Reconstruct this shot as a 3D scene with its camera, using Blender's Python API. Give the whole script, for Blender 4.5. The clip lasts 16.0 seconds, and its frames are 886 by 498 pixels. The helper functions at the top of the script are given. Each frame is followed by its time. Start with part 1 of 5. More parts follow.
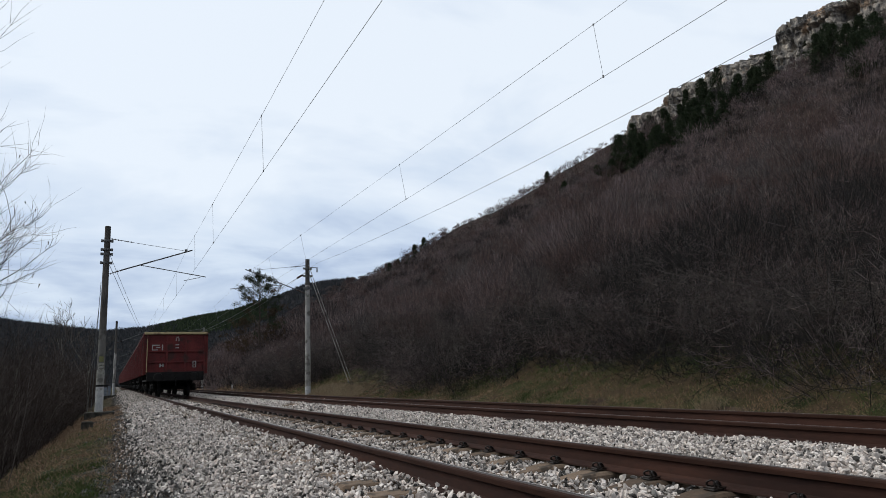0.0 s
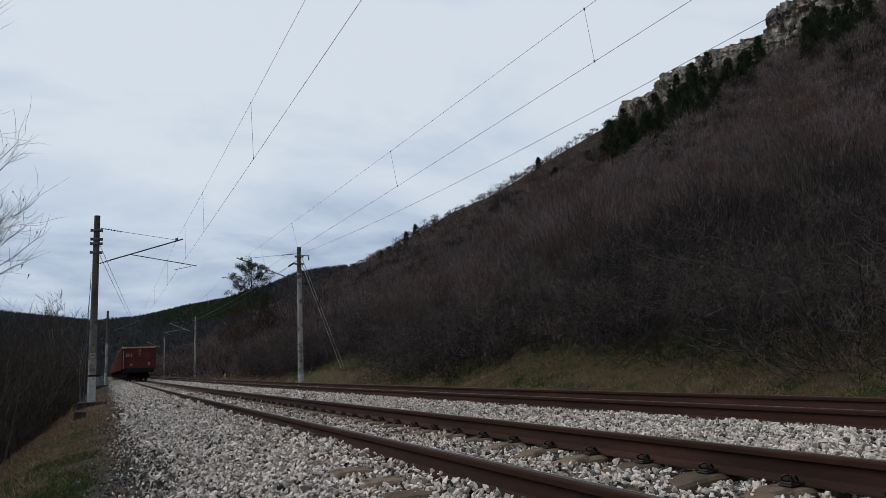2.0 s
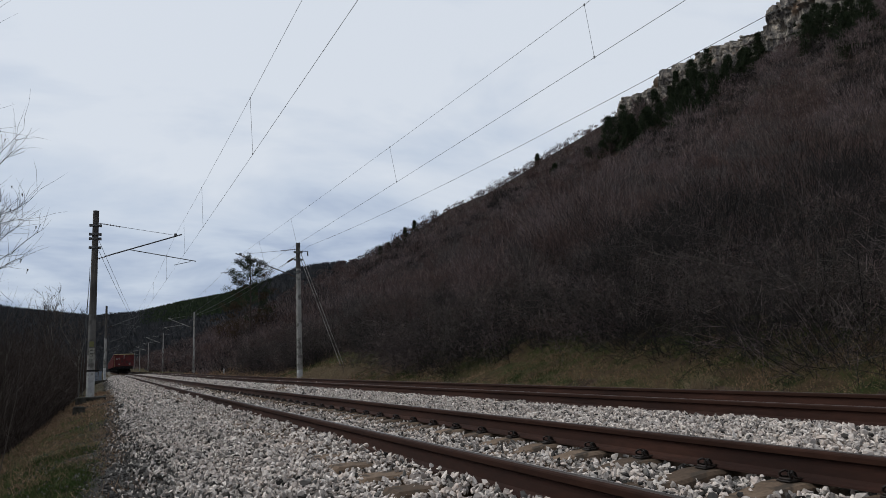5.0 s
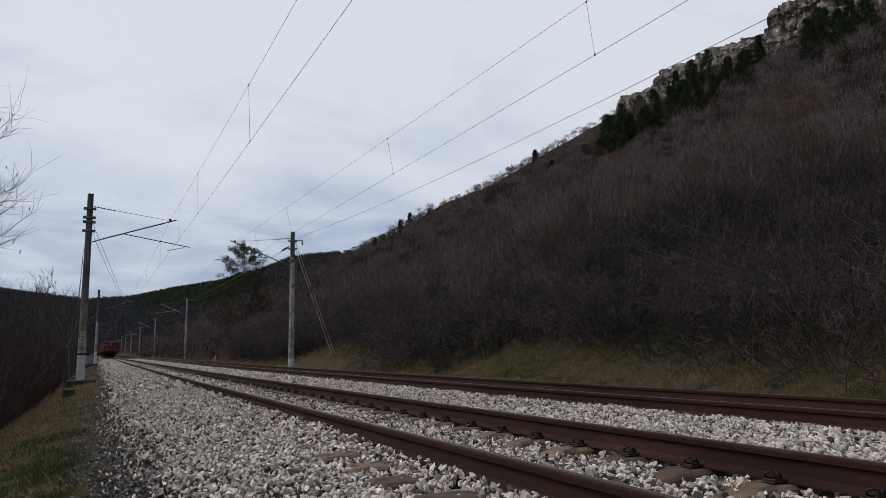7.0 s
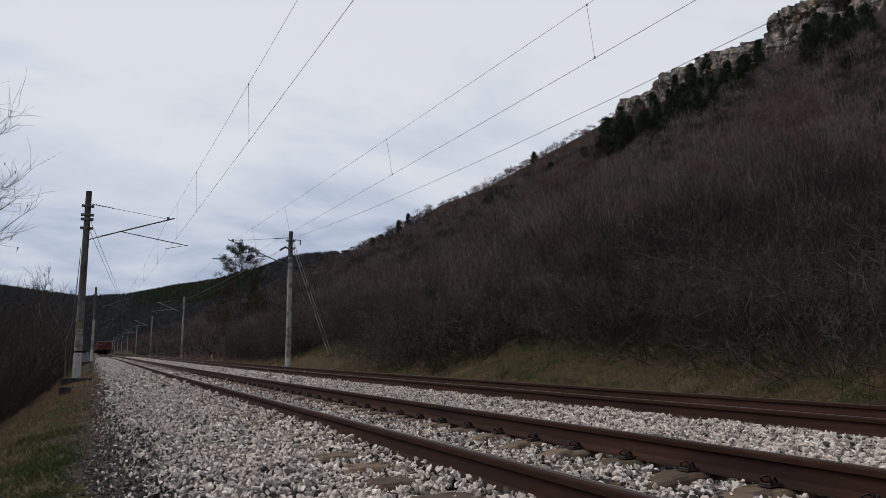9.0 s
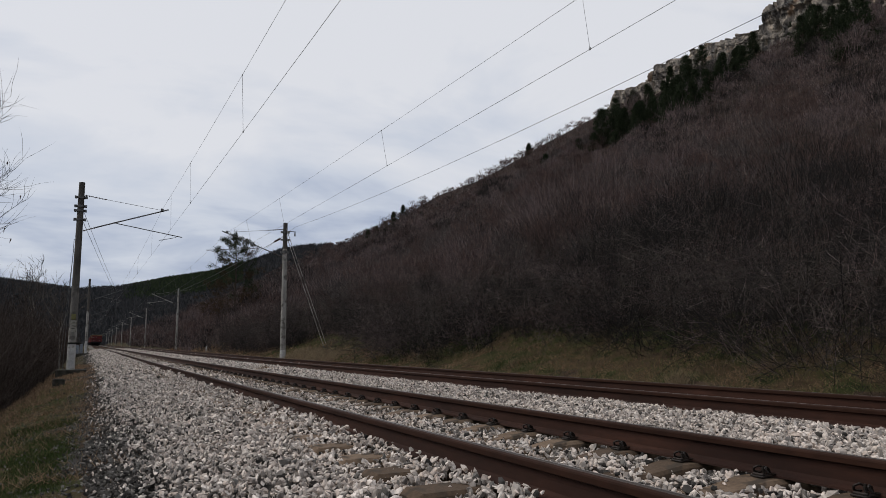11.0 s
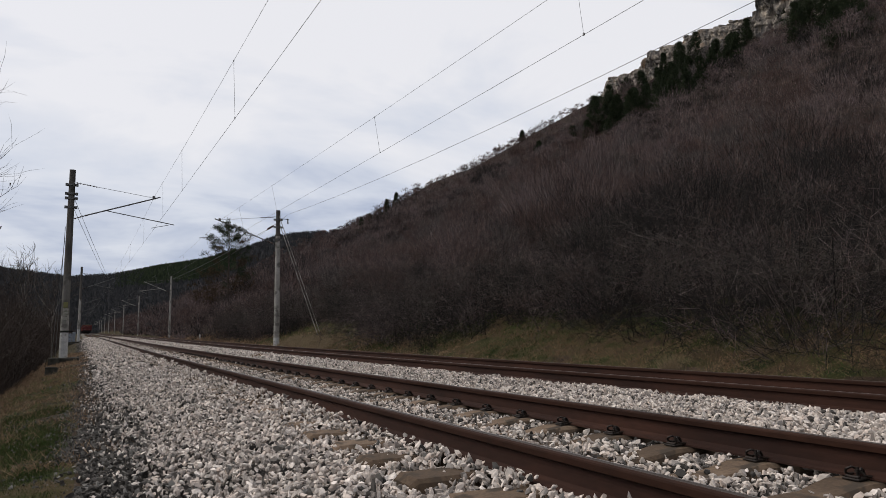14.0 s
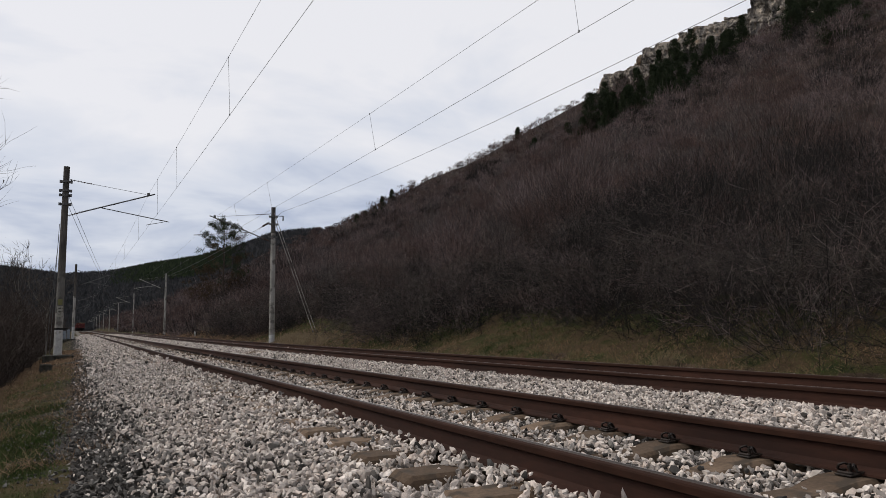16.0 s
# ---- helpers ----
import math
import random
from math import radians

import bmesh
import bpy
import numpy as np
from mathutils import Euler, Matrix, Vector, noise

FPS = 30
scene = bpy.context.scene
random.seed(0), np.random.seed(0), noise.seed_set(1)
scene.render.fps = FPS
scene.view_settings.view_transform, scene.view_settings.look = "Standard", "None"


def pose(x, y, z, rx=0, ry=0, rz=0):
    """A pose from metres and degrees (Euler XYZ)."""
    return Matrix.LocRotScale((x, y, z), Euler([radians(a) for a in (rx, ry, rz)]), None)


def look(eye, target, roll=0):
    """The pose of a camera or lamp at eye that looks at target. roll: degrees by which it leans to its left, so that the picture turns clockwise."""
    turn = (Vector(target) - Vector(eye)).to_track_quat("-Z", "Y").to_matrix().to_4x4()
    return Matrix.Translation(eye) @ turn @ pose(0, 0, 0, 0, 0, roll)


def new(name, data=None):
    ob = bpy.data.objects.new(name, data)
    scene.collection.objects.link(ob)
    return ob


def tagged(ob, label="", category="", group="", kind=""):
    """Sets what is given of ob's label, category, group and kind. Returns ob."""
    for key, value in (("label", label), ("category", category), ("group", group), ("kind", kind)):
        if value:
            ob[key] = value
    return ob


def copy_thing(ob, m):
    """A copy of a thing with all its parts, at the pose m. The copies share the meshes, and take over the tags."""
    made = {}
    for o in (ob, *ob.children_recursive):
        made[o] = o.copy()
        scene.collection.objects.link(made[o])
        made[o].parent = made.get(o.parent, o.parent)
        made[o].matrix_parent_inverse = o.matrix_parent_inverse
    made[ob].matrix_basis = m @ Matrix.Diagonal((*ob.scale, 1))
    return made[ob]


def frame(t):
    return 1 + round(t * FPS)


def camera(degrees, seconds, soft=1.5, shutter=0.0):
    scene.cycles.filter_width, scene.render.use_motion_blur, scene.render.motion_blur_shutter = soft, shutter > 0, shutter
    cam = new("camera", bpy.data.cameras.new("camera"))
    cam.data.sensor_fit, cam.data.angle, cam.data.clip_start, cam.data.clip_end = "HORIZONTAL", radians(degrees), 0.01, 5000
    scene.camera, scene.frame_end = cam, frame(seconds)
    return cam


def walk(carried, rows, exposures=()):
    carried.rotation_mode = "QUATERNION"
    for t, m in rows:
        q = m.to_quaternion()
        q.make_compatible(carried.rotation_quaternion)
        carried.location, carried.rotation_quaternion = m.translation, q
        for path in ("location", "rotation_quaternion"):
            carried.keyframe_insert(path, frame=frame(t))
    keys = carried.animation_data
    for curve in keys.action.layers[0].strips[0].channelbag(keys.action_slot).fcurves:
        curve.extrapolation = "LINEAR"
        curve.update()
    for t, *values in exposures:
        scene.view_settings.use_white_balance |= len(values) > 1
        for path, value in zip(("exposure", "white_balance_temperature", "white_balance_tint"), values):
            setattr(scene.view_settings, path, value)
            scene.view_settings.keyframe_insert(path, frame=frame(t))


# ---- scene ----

# ---- camera ----
def view(x, y, z, turn, tilt, lean):
    return pose(x, y, z, 90 + tilt, 0, -turn) @ pose(0, 0, 0, 0, 0, lean)


PATH = [  # seconds, x, y, z, turn, tilt, lean
    (0.0, 0.000, -0.034, 0.590, 24.74, 10.35, -1.94),
    (0.5, 0.012, -0.016, 0.584, 24.62, 9.89, -2.08),
    (1.0, 0.011, -0.012, 0.585, 24.65, 9.78, -2.19),
    (1.5, 0.006, -0.009, 0.586, 25.05, 9.50, -2.77),
    (2.0, 0.001, -0.017, 0.591, 25.38, 9.25, -2.53),
    (2.5, -0.003, -0.025, 0.591, 25.56, 9.39, -2.53),
    (3.0, -0.013, -0.039, 0.592, 25.55, 9.27, -3.01),
    (3.5, -0.004, -0.018, 0.588, 25.42, 8.91, -2.94),
    (4.0, -0.004, -0.013, 0.586, 25.39, 8.96, -2.91),
    (6.5, -0.005, -0.021, 0.587, 25.77, 8.58, -1.09),
    (7.0, -0.003, -0.020, 0.585, 25.86, 8.38, -0.80),
    (7.5, -0.002, -0.015, 0.585, 25.94, 8.22, -0.59),
    (8.0, -0.003, -0.020, 0.586, 26.01, 8.11, -0.40),
    (8.5, -0.001, -0.015, 0.586, 26.06, 8.13, -0.33),
    (9.0, -0.010, -0.024, 0.587, 26.03, 8.46, -0.24),
    (11.5, -0.008, -0.018, 0.583, 26.59, 7.51, -0.36),
    (12.0, 0.000, -0.013, 0.580, 26.72, 7.23, -0.43),
    (12.5, -0.002, -0.004, 0.579, 26.89, 6.94, -0.32),
    (13.0, -0.001, -0.005, 0.580, 26.94, 6.78, -0.37),
    (13.5, -0.010, -0.008, 0.579, 26.95, 6.80, -0.40),
    (14.0, 0.000, 0.000, 0.576, 26.98, 6.76, -0.46),
    (14.5, -0.005, -0.005, 0.577, 27.03, 6.65, -0.54),
    (15.0, 0.001, -0.003, 0.579, 27.16, 6.59, -0.56),
    (15.5, -0.001, -0.007, 0.580, 27.28, 6.55, -0.51),
    (16.0, 0.003, -0.004, 0.578, 27.34, 6.51, -0.52),
]
cam = camera(64.24, 16.0, soft=0.72)
EXPOSURES = [(0.0, 0.13, 6400, 7), (1.0, -0.13, 6360, 6.5), (2.0, -0.17, 6360, 6.5), (4.0, -0.17, 6400, 7.5), (7.0, -0.17, 6560, 10), (9.0, -0.15, 6700, 11), (12.0, -0.14, 6900, 12), (12.6, -0.03, 6950, 12.5), (14.0, 0.03, 6980, 12.5), (16.0, 0.03, 6980, 12.5)]
walk(cam, [(row[0], view(*row[1:])) for row in PATH], EXPOSURES)

# ---- sky and light ----
SUN_UP, SUN_ROUND = radians(42), radians(-62)
world = bpy.data.worlds.new("overcast_sky")
scene.world = world
world.use_nodes = True


def build_sky():
    nt = world.node_tree
    nt.nodes.clear()
    out = nt.nodes.new("ShaderNodeOutputWorld")
    sky = nt.nodes.new("ShaderNodeTexSky")
    sky.sky_type, sky.sun_disc = "NISHITA", False
    sky.sun_elevation, sky.sun_rotation = SUN_UP, SUN_ROUND
    sky.air_density, sky.dust_density = 1.0, 2.0
    bg_sky = nt.nodes.new("ShaderNodeBackground")
    bg_sky.inputs["Strength"].default_value = 0.12
    nt.links.new(sky.outputs["Color"], bg_sky.inputs["Color"])
    # cloud deck: the view direction flattened onto a level ceiling
    tc = nt.nodes.new("ShaderNodeTexCoord")
    sep = nt.nodes.new("ShaderNodeSeparateXYZ")
    nt.links.new(tc.outputs["Generated"], sep.inputs[0])
    up = nt.nodes.new("ShaderNodeMath")
    up.operation = "MAXIMUM"
    up.inputs[1].default_value = 0.0
    nt.links.new(sep.outputs["Z"], up.inputs[0])
    den = nt.nodes.new("ShaderNodeMath")
    den.operation = "ADD"
    den.inputs[1].default_value = 0.26
    nt.links.new(up.outputs[0], den.inputs[0])
    div = nt.nodes.new("ShaderNodeVectorMath")
    div.operation = "DIVIDE"
    com = nt.nodes.new("ShaderNodeCombineXYZ")
    for i in range(3):
        nt.links.new(den.outputs[0], com.inputs[i])
    nt.links.new(tc.outputs["Generated"], div.inputs[0])
    nt.links.new(com.outputs[0], div.inputs[1])
    mp = nt.nodes.new("ShaderNodeMapping")
    mp.inputs["Scale"].default_value = (1.0, 1.45, 0.0)
    mp.inputs["Rotation"].default_value = (0, 0, 0.5)
    nt.links.new(div.outputs[0], mp.inputs["Vector"])
    n1 = nt.nodes.new("ShaderNodeTexNoise")
    n1.inputs["Scale"].default_value, n1.inputs["Detail"].default_value = 1.5, 5
    n1.inputs["Roughness"].default_value = 0.55
    n1.inputs["Distortion"].default_value = 0.3
    nt.links.new(mp.outputs[0], n1.inputs["Vector"])
    # greyer and bluer deck low down, white overhead
    low = nt.nodes.new("ShaderNodeMapRange")
    low.inputs["From Min"].default_value, low.inputs["From Max"].default_value = 0.06, 0.42
    low.inputs["To Min"].default_value, low.inputs["To Max"].default_value = -0.20, 0.15
    nt.links.new(sep.outputs["Z"], low.inputs["Value"])
    add = nt.nodes.new("ShaderNodeMath")
    nt.links.new(n1.outputs["Fac"], add.inputs[0])
    nt.links.new(low.outputs[0], add.inputs[1])
    ramp = nt.nodes.new("ShaderNodeValToRGB")
    e = ramp.color_ramp.elements
    e[0].position, e[0].color = 0.26, (0.44, 0.53, 0.72, 1)
    e[1].position, e[1].color = 0.62, (0.86, 0.91, 1.0, 1)
    mid = e.new(0.42)
    mid.color = (0.68, 0.76, 0.90, 1)
    nt.links.new(add.outputs[0], ramp.inputs[0])
    bg_cloud = nt.nodes.new("ShaderNodeBackground")
    bg_cloud.inputs["Strength"].default_value = 0.93
    nt.links.new(ramp.outputs[0], bg_cloud.inputs["Color"])
    mix = nt.nodes.new("ShaderNodeMixShader")
    mix.inputs[0].default_value = 0.93
    nt.links.new(bg_sky.outputs[0], mix.inputs[1])
    nt.links.new(bg_cloud.outputs[0], mix.inputs[2])
    nt.links.new(mix.outputs[0], out.inputs[0])


build_sky()
sun = new("sun", bpy.data.lights.new("sun", "SUN"))
sun.data.energy, sun.data.angle, sun.data.color = 1.5, radians(14), (1.0, 0.95, 0.88)
sun_way = Vector((math.sin(SUN_ROUND) * math.cos(SUN_UP), math.cos(SUN_ROUND) * math.cos(SUN_UP), math.sin(SUN_UP)))
sun.matrix_world = look(sun_way * 300, (0, 0, 0))

# ---- materials ----


def rgba(c):
    return (c[0], c[1], c[2], 1)


def material(name, colours, scale=8.0, rough=0.8, metal=0.0, bump=0.3, fine=None, pick="noise", spots=None, stretch=(1, 1, 1), bump_depth=0.01, gloss=0.5):
    """Colours spread over noise (or over each island or object), a finer grain laid over it, relief, and optional stains."""
    m = bpy.data.materials.new(name)
    m.use_nodes = True
    nt = m.node_tree
    bsdf = nt.nodes["Principled BSDF"]
    bsdf.inputs["Roughness"].default_value = rough
    bsdf.inputs["Metallic"].default_value = metal
    bsdf.inputs["Specular IOR Level"].default_value = gloss
    tc = nt.nodes.new("ShaderNodeTexCoord")
    mp = nt.nodes.new("ShaderNodeMapping")
    mp.inputs["Scale"].default_value = stretch
    nt.links.new(tc.outputs["Object"], mp.inputs["Vector"])
    noise_a = nt.nodes.new("ShaderNodeTexNoise")
    noise_a.inputs["Scale"].default_value, noise_a.inputs["Detail"].default_value = scale, 6
    nt.links.new(mp.outputs[0], noise_a.inputs["Vector"])
    source = noise_a.outputs["Fac"]
    ramp = nt.nodes.new("ShaderNodeValToRGB")
    if pick == "island":
        geo = nt.nodes.new("ShaderNodeNewGeometry")
        source = geo.outputs["Random Per Island"]
    elif pick == "object":
        info = nt.nodes.new("ShaderNodeObjectInfo")
        blend = nt.nodes.new("ShaderNodeMath")
        blend.operation = "MULTIPLY_ADD"
        blend.inputs[1].default_value = 0.5
        half = nt.nodes.new("ShaderNodeMath")
        half.operation = "MULTIPLY"
        half.inputs[1].default_value = 0.5
        nt.links.new(noise_a.outputs["Fac"], half.inputs[0])
        nt.links.new(info.outputs["Random"], blend.inputs[0])
        nt.links.new(half.outputs[0], blend.inputs[2])
        source = blend.outputs[0]
    lo, hi = (0.0, 1.0) if pick == "island" else (0.32, 0.68)
    el = ramp.color_ramp.elements
    el[0].position, el[0].color = lo, rgba(colours[0])
    el[1].position, el[1].color = hi, rgba(colours[-1])
    for i, c in enumerate(colours[1:-1], 1):
        el.new(lo + (hi - lo) * i / (len(colours) - 1)).color = rgba(c)
    nt.links.new(source, ramp.inputs[0])
    colour = ramp.outputs[0]
    noise_b = nt.nodes.new("ShaderNodeTexNoise")
    noise_b.inputs["Scale"].default_value, noise_b.inputs["Detail"].default_value = fine or scale * 9, 4
    nt.links.new(mp.outputs[0], noise_b.inputs["Vector"])
    grain = nt.nodes.new("ShaderNodeMapRange")
    grain.inputs["From Min"].default_value, grain.inputs["From Max"].default_value = 0.25, 0.75
    grain.inputs["To Min"].default_value, grain.inputs["To Max"].default_value = 0.72, 1.25
    nt.links.new(noise_b.outputs["Fac"], grain.inputs["Value"])
    mul = nt.nodes.new("ShaderNodeVectorMath")
    mul.operation = "SCALE"
    nt.links.new(colour, mul.inputs[0])
    nt.links.new(grain.outputs[0], mul.inputs["Scale"])
    colour = mul.outputs[0]
    if spots:
        stain, amount, size = spots
        n3 = nt.nodes.new("ShaderNodeTexNoise")
        n3.inputs["Scale"].default_value, n3.inputs["Detail"].default_value = size, 5
        nt.links.new(tc.outputs["Object"], n3.inputs["Vector"])
        r3 = nt.nodes.new("ShaderNodeMapRange")
        r3.inputs["From Min"].default_value, r3.inputs["From Max"].default_value = 0.62 - amount * 0.3, 0.72 - amount * 0.3
        nt.links.new(n3.outputs["Fac"], r3.inputs["Value"])
        mx = nt.nodes.new("ShaderNodeMixRGB")
        mx.inputs["Color2"].default_value = rgba(stain)
        nt.links.new(r3.outputs[0], mx.inputs["Fac"])
        nt.links.new(colour, mx.inputs["Color1"])
        colour = mx.outputs[0]
    nt.links.new(colour, bsdf.inputs["Base Color"])
    if bump:
        b = nt.nodes.new("ShaderNodeBump")
        b.inputs["Strength"].default_value, b.inputs["Distance"].default_value = bump, bump_depth
        nt.links.new(noise_b.outputs["Fac"], b.inputs["Height"])
        nt.links.new(b.outputs[0], bsdf.inputs["Normal"])
    return m


M_STONE = material("crushed_limestone", [(0.1563, 0.1400, 0.1280), (0.3486, 0.3118, 0.2810), (0.5049, 0.4530, 0.4080), (0.7214, 0.6538, 0.5957), (0.5291, 0.4450, 0.3877), (0.3006, 0.2706, 0.2473)], 30, 0.92, pick="island", fine=45, bump=0.35, bump_depth=0.005, gloss=0.3)
M_STONE_EACH = material("crushed_limestone_piece", [(0.1563, 0.1400, 0.1280), (0.3486, 0.3118, 0.2810), (0.5049, 0.4530, 0.4080), (0.7214, 0.6538, 0.5957), (0.5291, 0.4450, 0.3877), (0.3006, 0.2706, 0.2473)], 30, 0.92, pick="object", fine=45, bump=0.35, bump_depth=0.005, gloss=0.3)
# bed colour darkened to paint the shadow gaps between the stones
M_BED = material("gap_shaded_ballast_bed", [(0.0172, 0.0155, 0.0147), (0.0380, 0.0353, 0.0328), (0.0690, 0.0646, 0.0604)], 22, 0.95, gloss=0.1, fine=60, bump=0.9, bump_depth=0.03)
M_DIRTY = material("sooty_gravel", [(0.018, 0.016, 0.014), (0.04, 0.036, 0.032), (0.085, 0.078, 0.07), (0.16, 0.152, 0.14)], 30, 0.95, pick="island", fine=45, bump=0.3, bump_depth=0.004)
M_RAIL = material("rusty_rail_steel", [(0.0179, 0.0067, 0.0044), (0.0299, 0.0114, 0.0070), (0.0438, 0.0172, 0.0106)], 3, 0.85, 0.0, fine=40, bump=0.3, bump_depth=0.003, stretch=(1, 0.25, 1), gloss=0.25)
M_SHINE = material("worn_rail_top", [(0.0344, 0.0242, 0.0192), (0.0526, 0.0391, 0.0324)], 2, 0.6, 0.1, fine=30, bump=0.03, bump_depth=0.001, stretch=(1, 0.05, 1), gloss=0.22)
# pale polished strip that paints the sky's glint along the rails
M_POLISH = material("polished_glint_strip", [(0.30, 0.285, 0.27), (0.42, 0.40, 0.385)], 2, 0.32, 0.75, fine=30, bump=0.02, bump_depth=0.001, stretch=(1, 0.05, 1), gloss=0.6)
M_FLANK = material("worn_rail_head_flank", [(0.0201, 0.0082, 0.0050), (0.0325, 0.0138, 0.0086)], 3, 0.75, 0.0, fine=40, bump=0.15, bump_depth=0.002, stretch=(1, 0.2, 1), gloss=0.12)
M_SLEEPER = material("weathered_sleeper_concrete", [(0.0795, 0.0544, 0.0367), (0.1326, 0.0921, 0.0626), (0.1750, 0.1247, 0.0876)], 5, 0.9, pick="object", fine=50, bump=0.4, bump_depth=0.006, spots=((0.05, 0.038, 0.028), 0.35, 6), gloss=0.2)
M_CLIP = material("black_fastener_iron", [(0.010, 0.008, 0.007), (0.030, 0.020, 0.015)], 20, 0.6, 0.4, fine=80, bump=0.2, bump_depth=0.002)
M_CONC = material("mast_concrete", [(0.155, 0.147, 0.135), (0.23, 0.222, 0.205), (0.29, 0.28, 0.262)], 3, 0.9, fine=40, bump=0.3, bump_depth=0.004, spots=((0.09, 0.085, 0.075), 0.35, 2.5), stretch=(1, 1, 0.25))
M_CONC_DARK = material("blackened_concrete", [(0.025, 0.023, 0.021), (0.05, 0.045, 0.04), (0.09, 0.08, 0.07)], 3, 0.9, fine=40, bump=0.3, bump_depth=0.004, stretch=(1, 1, 0.3))
M_WHITE = material("chipped_white_paint", [(0.30, 0.30, 0.30), (0.40, 0.40, 0.39)], 4, 0.8, fine=40, bump=0.2, bump_depth=0.003, spots=((0.2, 0.19, 0.17), 0.2, 5))
M_FOUND = material("mossy_footing_concrete", [(0.0180, 0.0165, 0.0135), (0.0360, 0.0338, 0.0285), (0.0562, 0.0525, 0.0450)], 5, 0.95, fine=40, bump=0.5, bump_depth=0.008, gloss=0.15)
M_STEEL = material("dull_galvanised_steel", [(0.06, 0.06, 0.062), (0.11, 0.11, 0.11)], 8, 0.6, 0.5, fine=60, bump=0.1, bump_depth=0.002)
# weathered grey, lightened in colour for the glare of the sky behind
M_WIRE = material("weathered_copper_wire", [(0.1045, 0.1045, 0.1102), (0.1710, 0.1710, 0.1748)], 3, 0.6, 0.3, bump=0)
M_PORC = material("brown_glazed_insulator", [(0.03, 0.018, 0.014), (0.06, 0.03, 0.02)], 5, 0.25, bump=0)
M_PLATE = material("faded_sign_plate", [(0.17, 0.165, 0.14), (0.25, 0.24, 0.21)], 8, 0.7, bump=0.1, spots=((0.10, 0.09, 0.07), 0.3, 14))
M_MARK = material("yellow_green_mark_paint", [(0.09, 0.09, 0.03), (0.13, 0.125, 0.045)], 8, 0.8, bump=0.1)
M_CABIN = material("grey_blue_cabinet_paint", [(0.11, 0.13, 0.16), (0.16, 0.185, 0.22)], 4, 0.6, bump=0.1)
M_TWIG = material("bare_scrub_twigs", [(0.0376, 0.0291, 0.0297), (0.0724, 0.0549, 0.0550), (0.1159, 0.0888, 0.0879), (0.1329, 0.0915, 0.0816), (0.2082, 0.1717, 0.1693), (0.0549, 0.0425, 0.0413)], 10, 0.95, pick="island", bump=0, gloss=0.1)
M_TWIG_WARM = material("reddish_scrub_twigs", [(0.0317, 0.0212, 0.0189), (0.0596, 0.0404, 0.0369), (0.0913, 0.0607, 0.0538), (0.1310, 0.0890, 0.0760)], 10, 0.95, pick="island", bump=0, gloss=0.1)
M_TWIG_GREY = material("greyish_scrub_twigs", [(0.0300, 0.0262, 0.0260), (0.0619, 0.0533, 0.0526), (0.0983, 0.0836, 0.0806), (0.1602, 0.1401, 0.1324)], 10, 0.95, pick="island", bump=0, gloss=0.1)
# darkest twig tone; on the near bushes it stands in for inner shade
M_TWIG_DARK = material("dark_and_shaded_twigs", [(0.0119, 0.0111, 0.0111), (0.0213, 0.0193, 0.0184), (0.0356, 0.0322, 0.0298)], 10, 0.95, pick="island", bump=0, gloss=0.1)
M_STEM = material("grey_bark_stems", [(0.0272, 0.0224, 0.0200), (0.0560, 0.0480, 0.0424), (0.1120, 0.0976, 0.0864)], 10, 0.95, pick="island", bump=0, gloss=0.1)
M_DRY = material("dry_reddish_brush", [(0.0147, 0.0115, 0.0108), (0.0315, 0.0230, 0.0203), (0.0483, 0.0356, 0.0297), (0.0893, 0.0747, 0.0648)], 10, 0.95, pick="island", bump=0, gloss=0.1)
M_BARK = material("pale_tree_bark", [(0.09, 0.08, 0.07), (0.16, 0.145, 0.125)], 6, 0.95, fine=30, bump=0.4, bump_depth=0.01)
M_NEEDLE = material("dark_pine_needles", [(0.0126, 0.0180, 0.0095), (0.0211, 0.0304, 0.0139), (0.0351, 0.0476, 0.0215)], 10, 0.85, pick="island", bump=0, gloss=0.15)
M_NEEDLE_DRY = material("browned_pine_needles", [(0.026, 0.019, 0.012), (0.050, 0.034, 0.020), (0.07, 0.045, 0.026)], 10, 0.9, pick="island", bump=0, gloss=0.1)
M_GRASS = material("winter_grass", [(0.0363, 0.0716, 0.0196), (0.0664, 0.1127, 0.0321), (0.0926, 0.0997, 0.0411), (0.2013, 0.1668, 0.0857), (0.0885, 0.0737, 0.0394), (0.1208, 0.0931, 0.0519)], 10, 0.95, pick="island", bump=0, gloss=0.1)
M_GREEN = material("green_winter_turf_blades", [(0.0157, 0.0327, 0.0072), (0.0286, 0.0535, 0.0120), (0.0428, 0.0570, 0.0179), (0.0392, 0.0370, 0.0156)], 10, 0.95, pick="island", bump=0, gloss=0.1)
M_STRAW = material("dead_straw_grass", [(0.0885, 0.0551, 0.0357), (0.1859, 0.1219, 0.0764), (0.3720, 0.2599, 0.1706)], 10, 0.95, pick="island", bump=0, gloss=0.1)
M_CLIFF = material("weathered_limestone_cliff", [(0.045, 0.043, 0.041), (0.130, 0.120, 0.110), (0.270, 0.240, 0.205), (0.390, 0.340, 0.280)], 0.8, 0.95, fine=3.2, bump=1.0, bump_depth=0.3, spots=((0.29, 0.20, 0.135), 0.06, 0.16), stretch=(1, 1, 0.45), gloss=0.1)
M_RED = material("oxide_red_wagon_paint", [(0.050, 0.006, 0.006), (0.078, 0.009, 0.009), (0.098, 0.015, 0.013)], 1.2, 0.75, fine=18, bump=0.15, bump_depth=0.004, spots=((0.035, 0.012, 0.010), 0.3, 1.6), gloss=0.3)
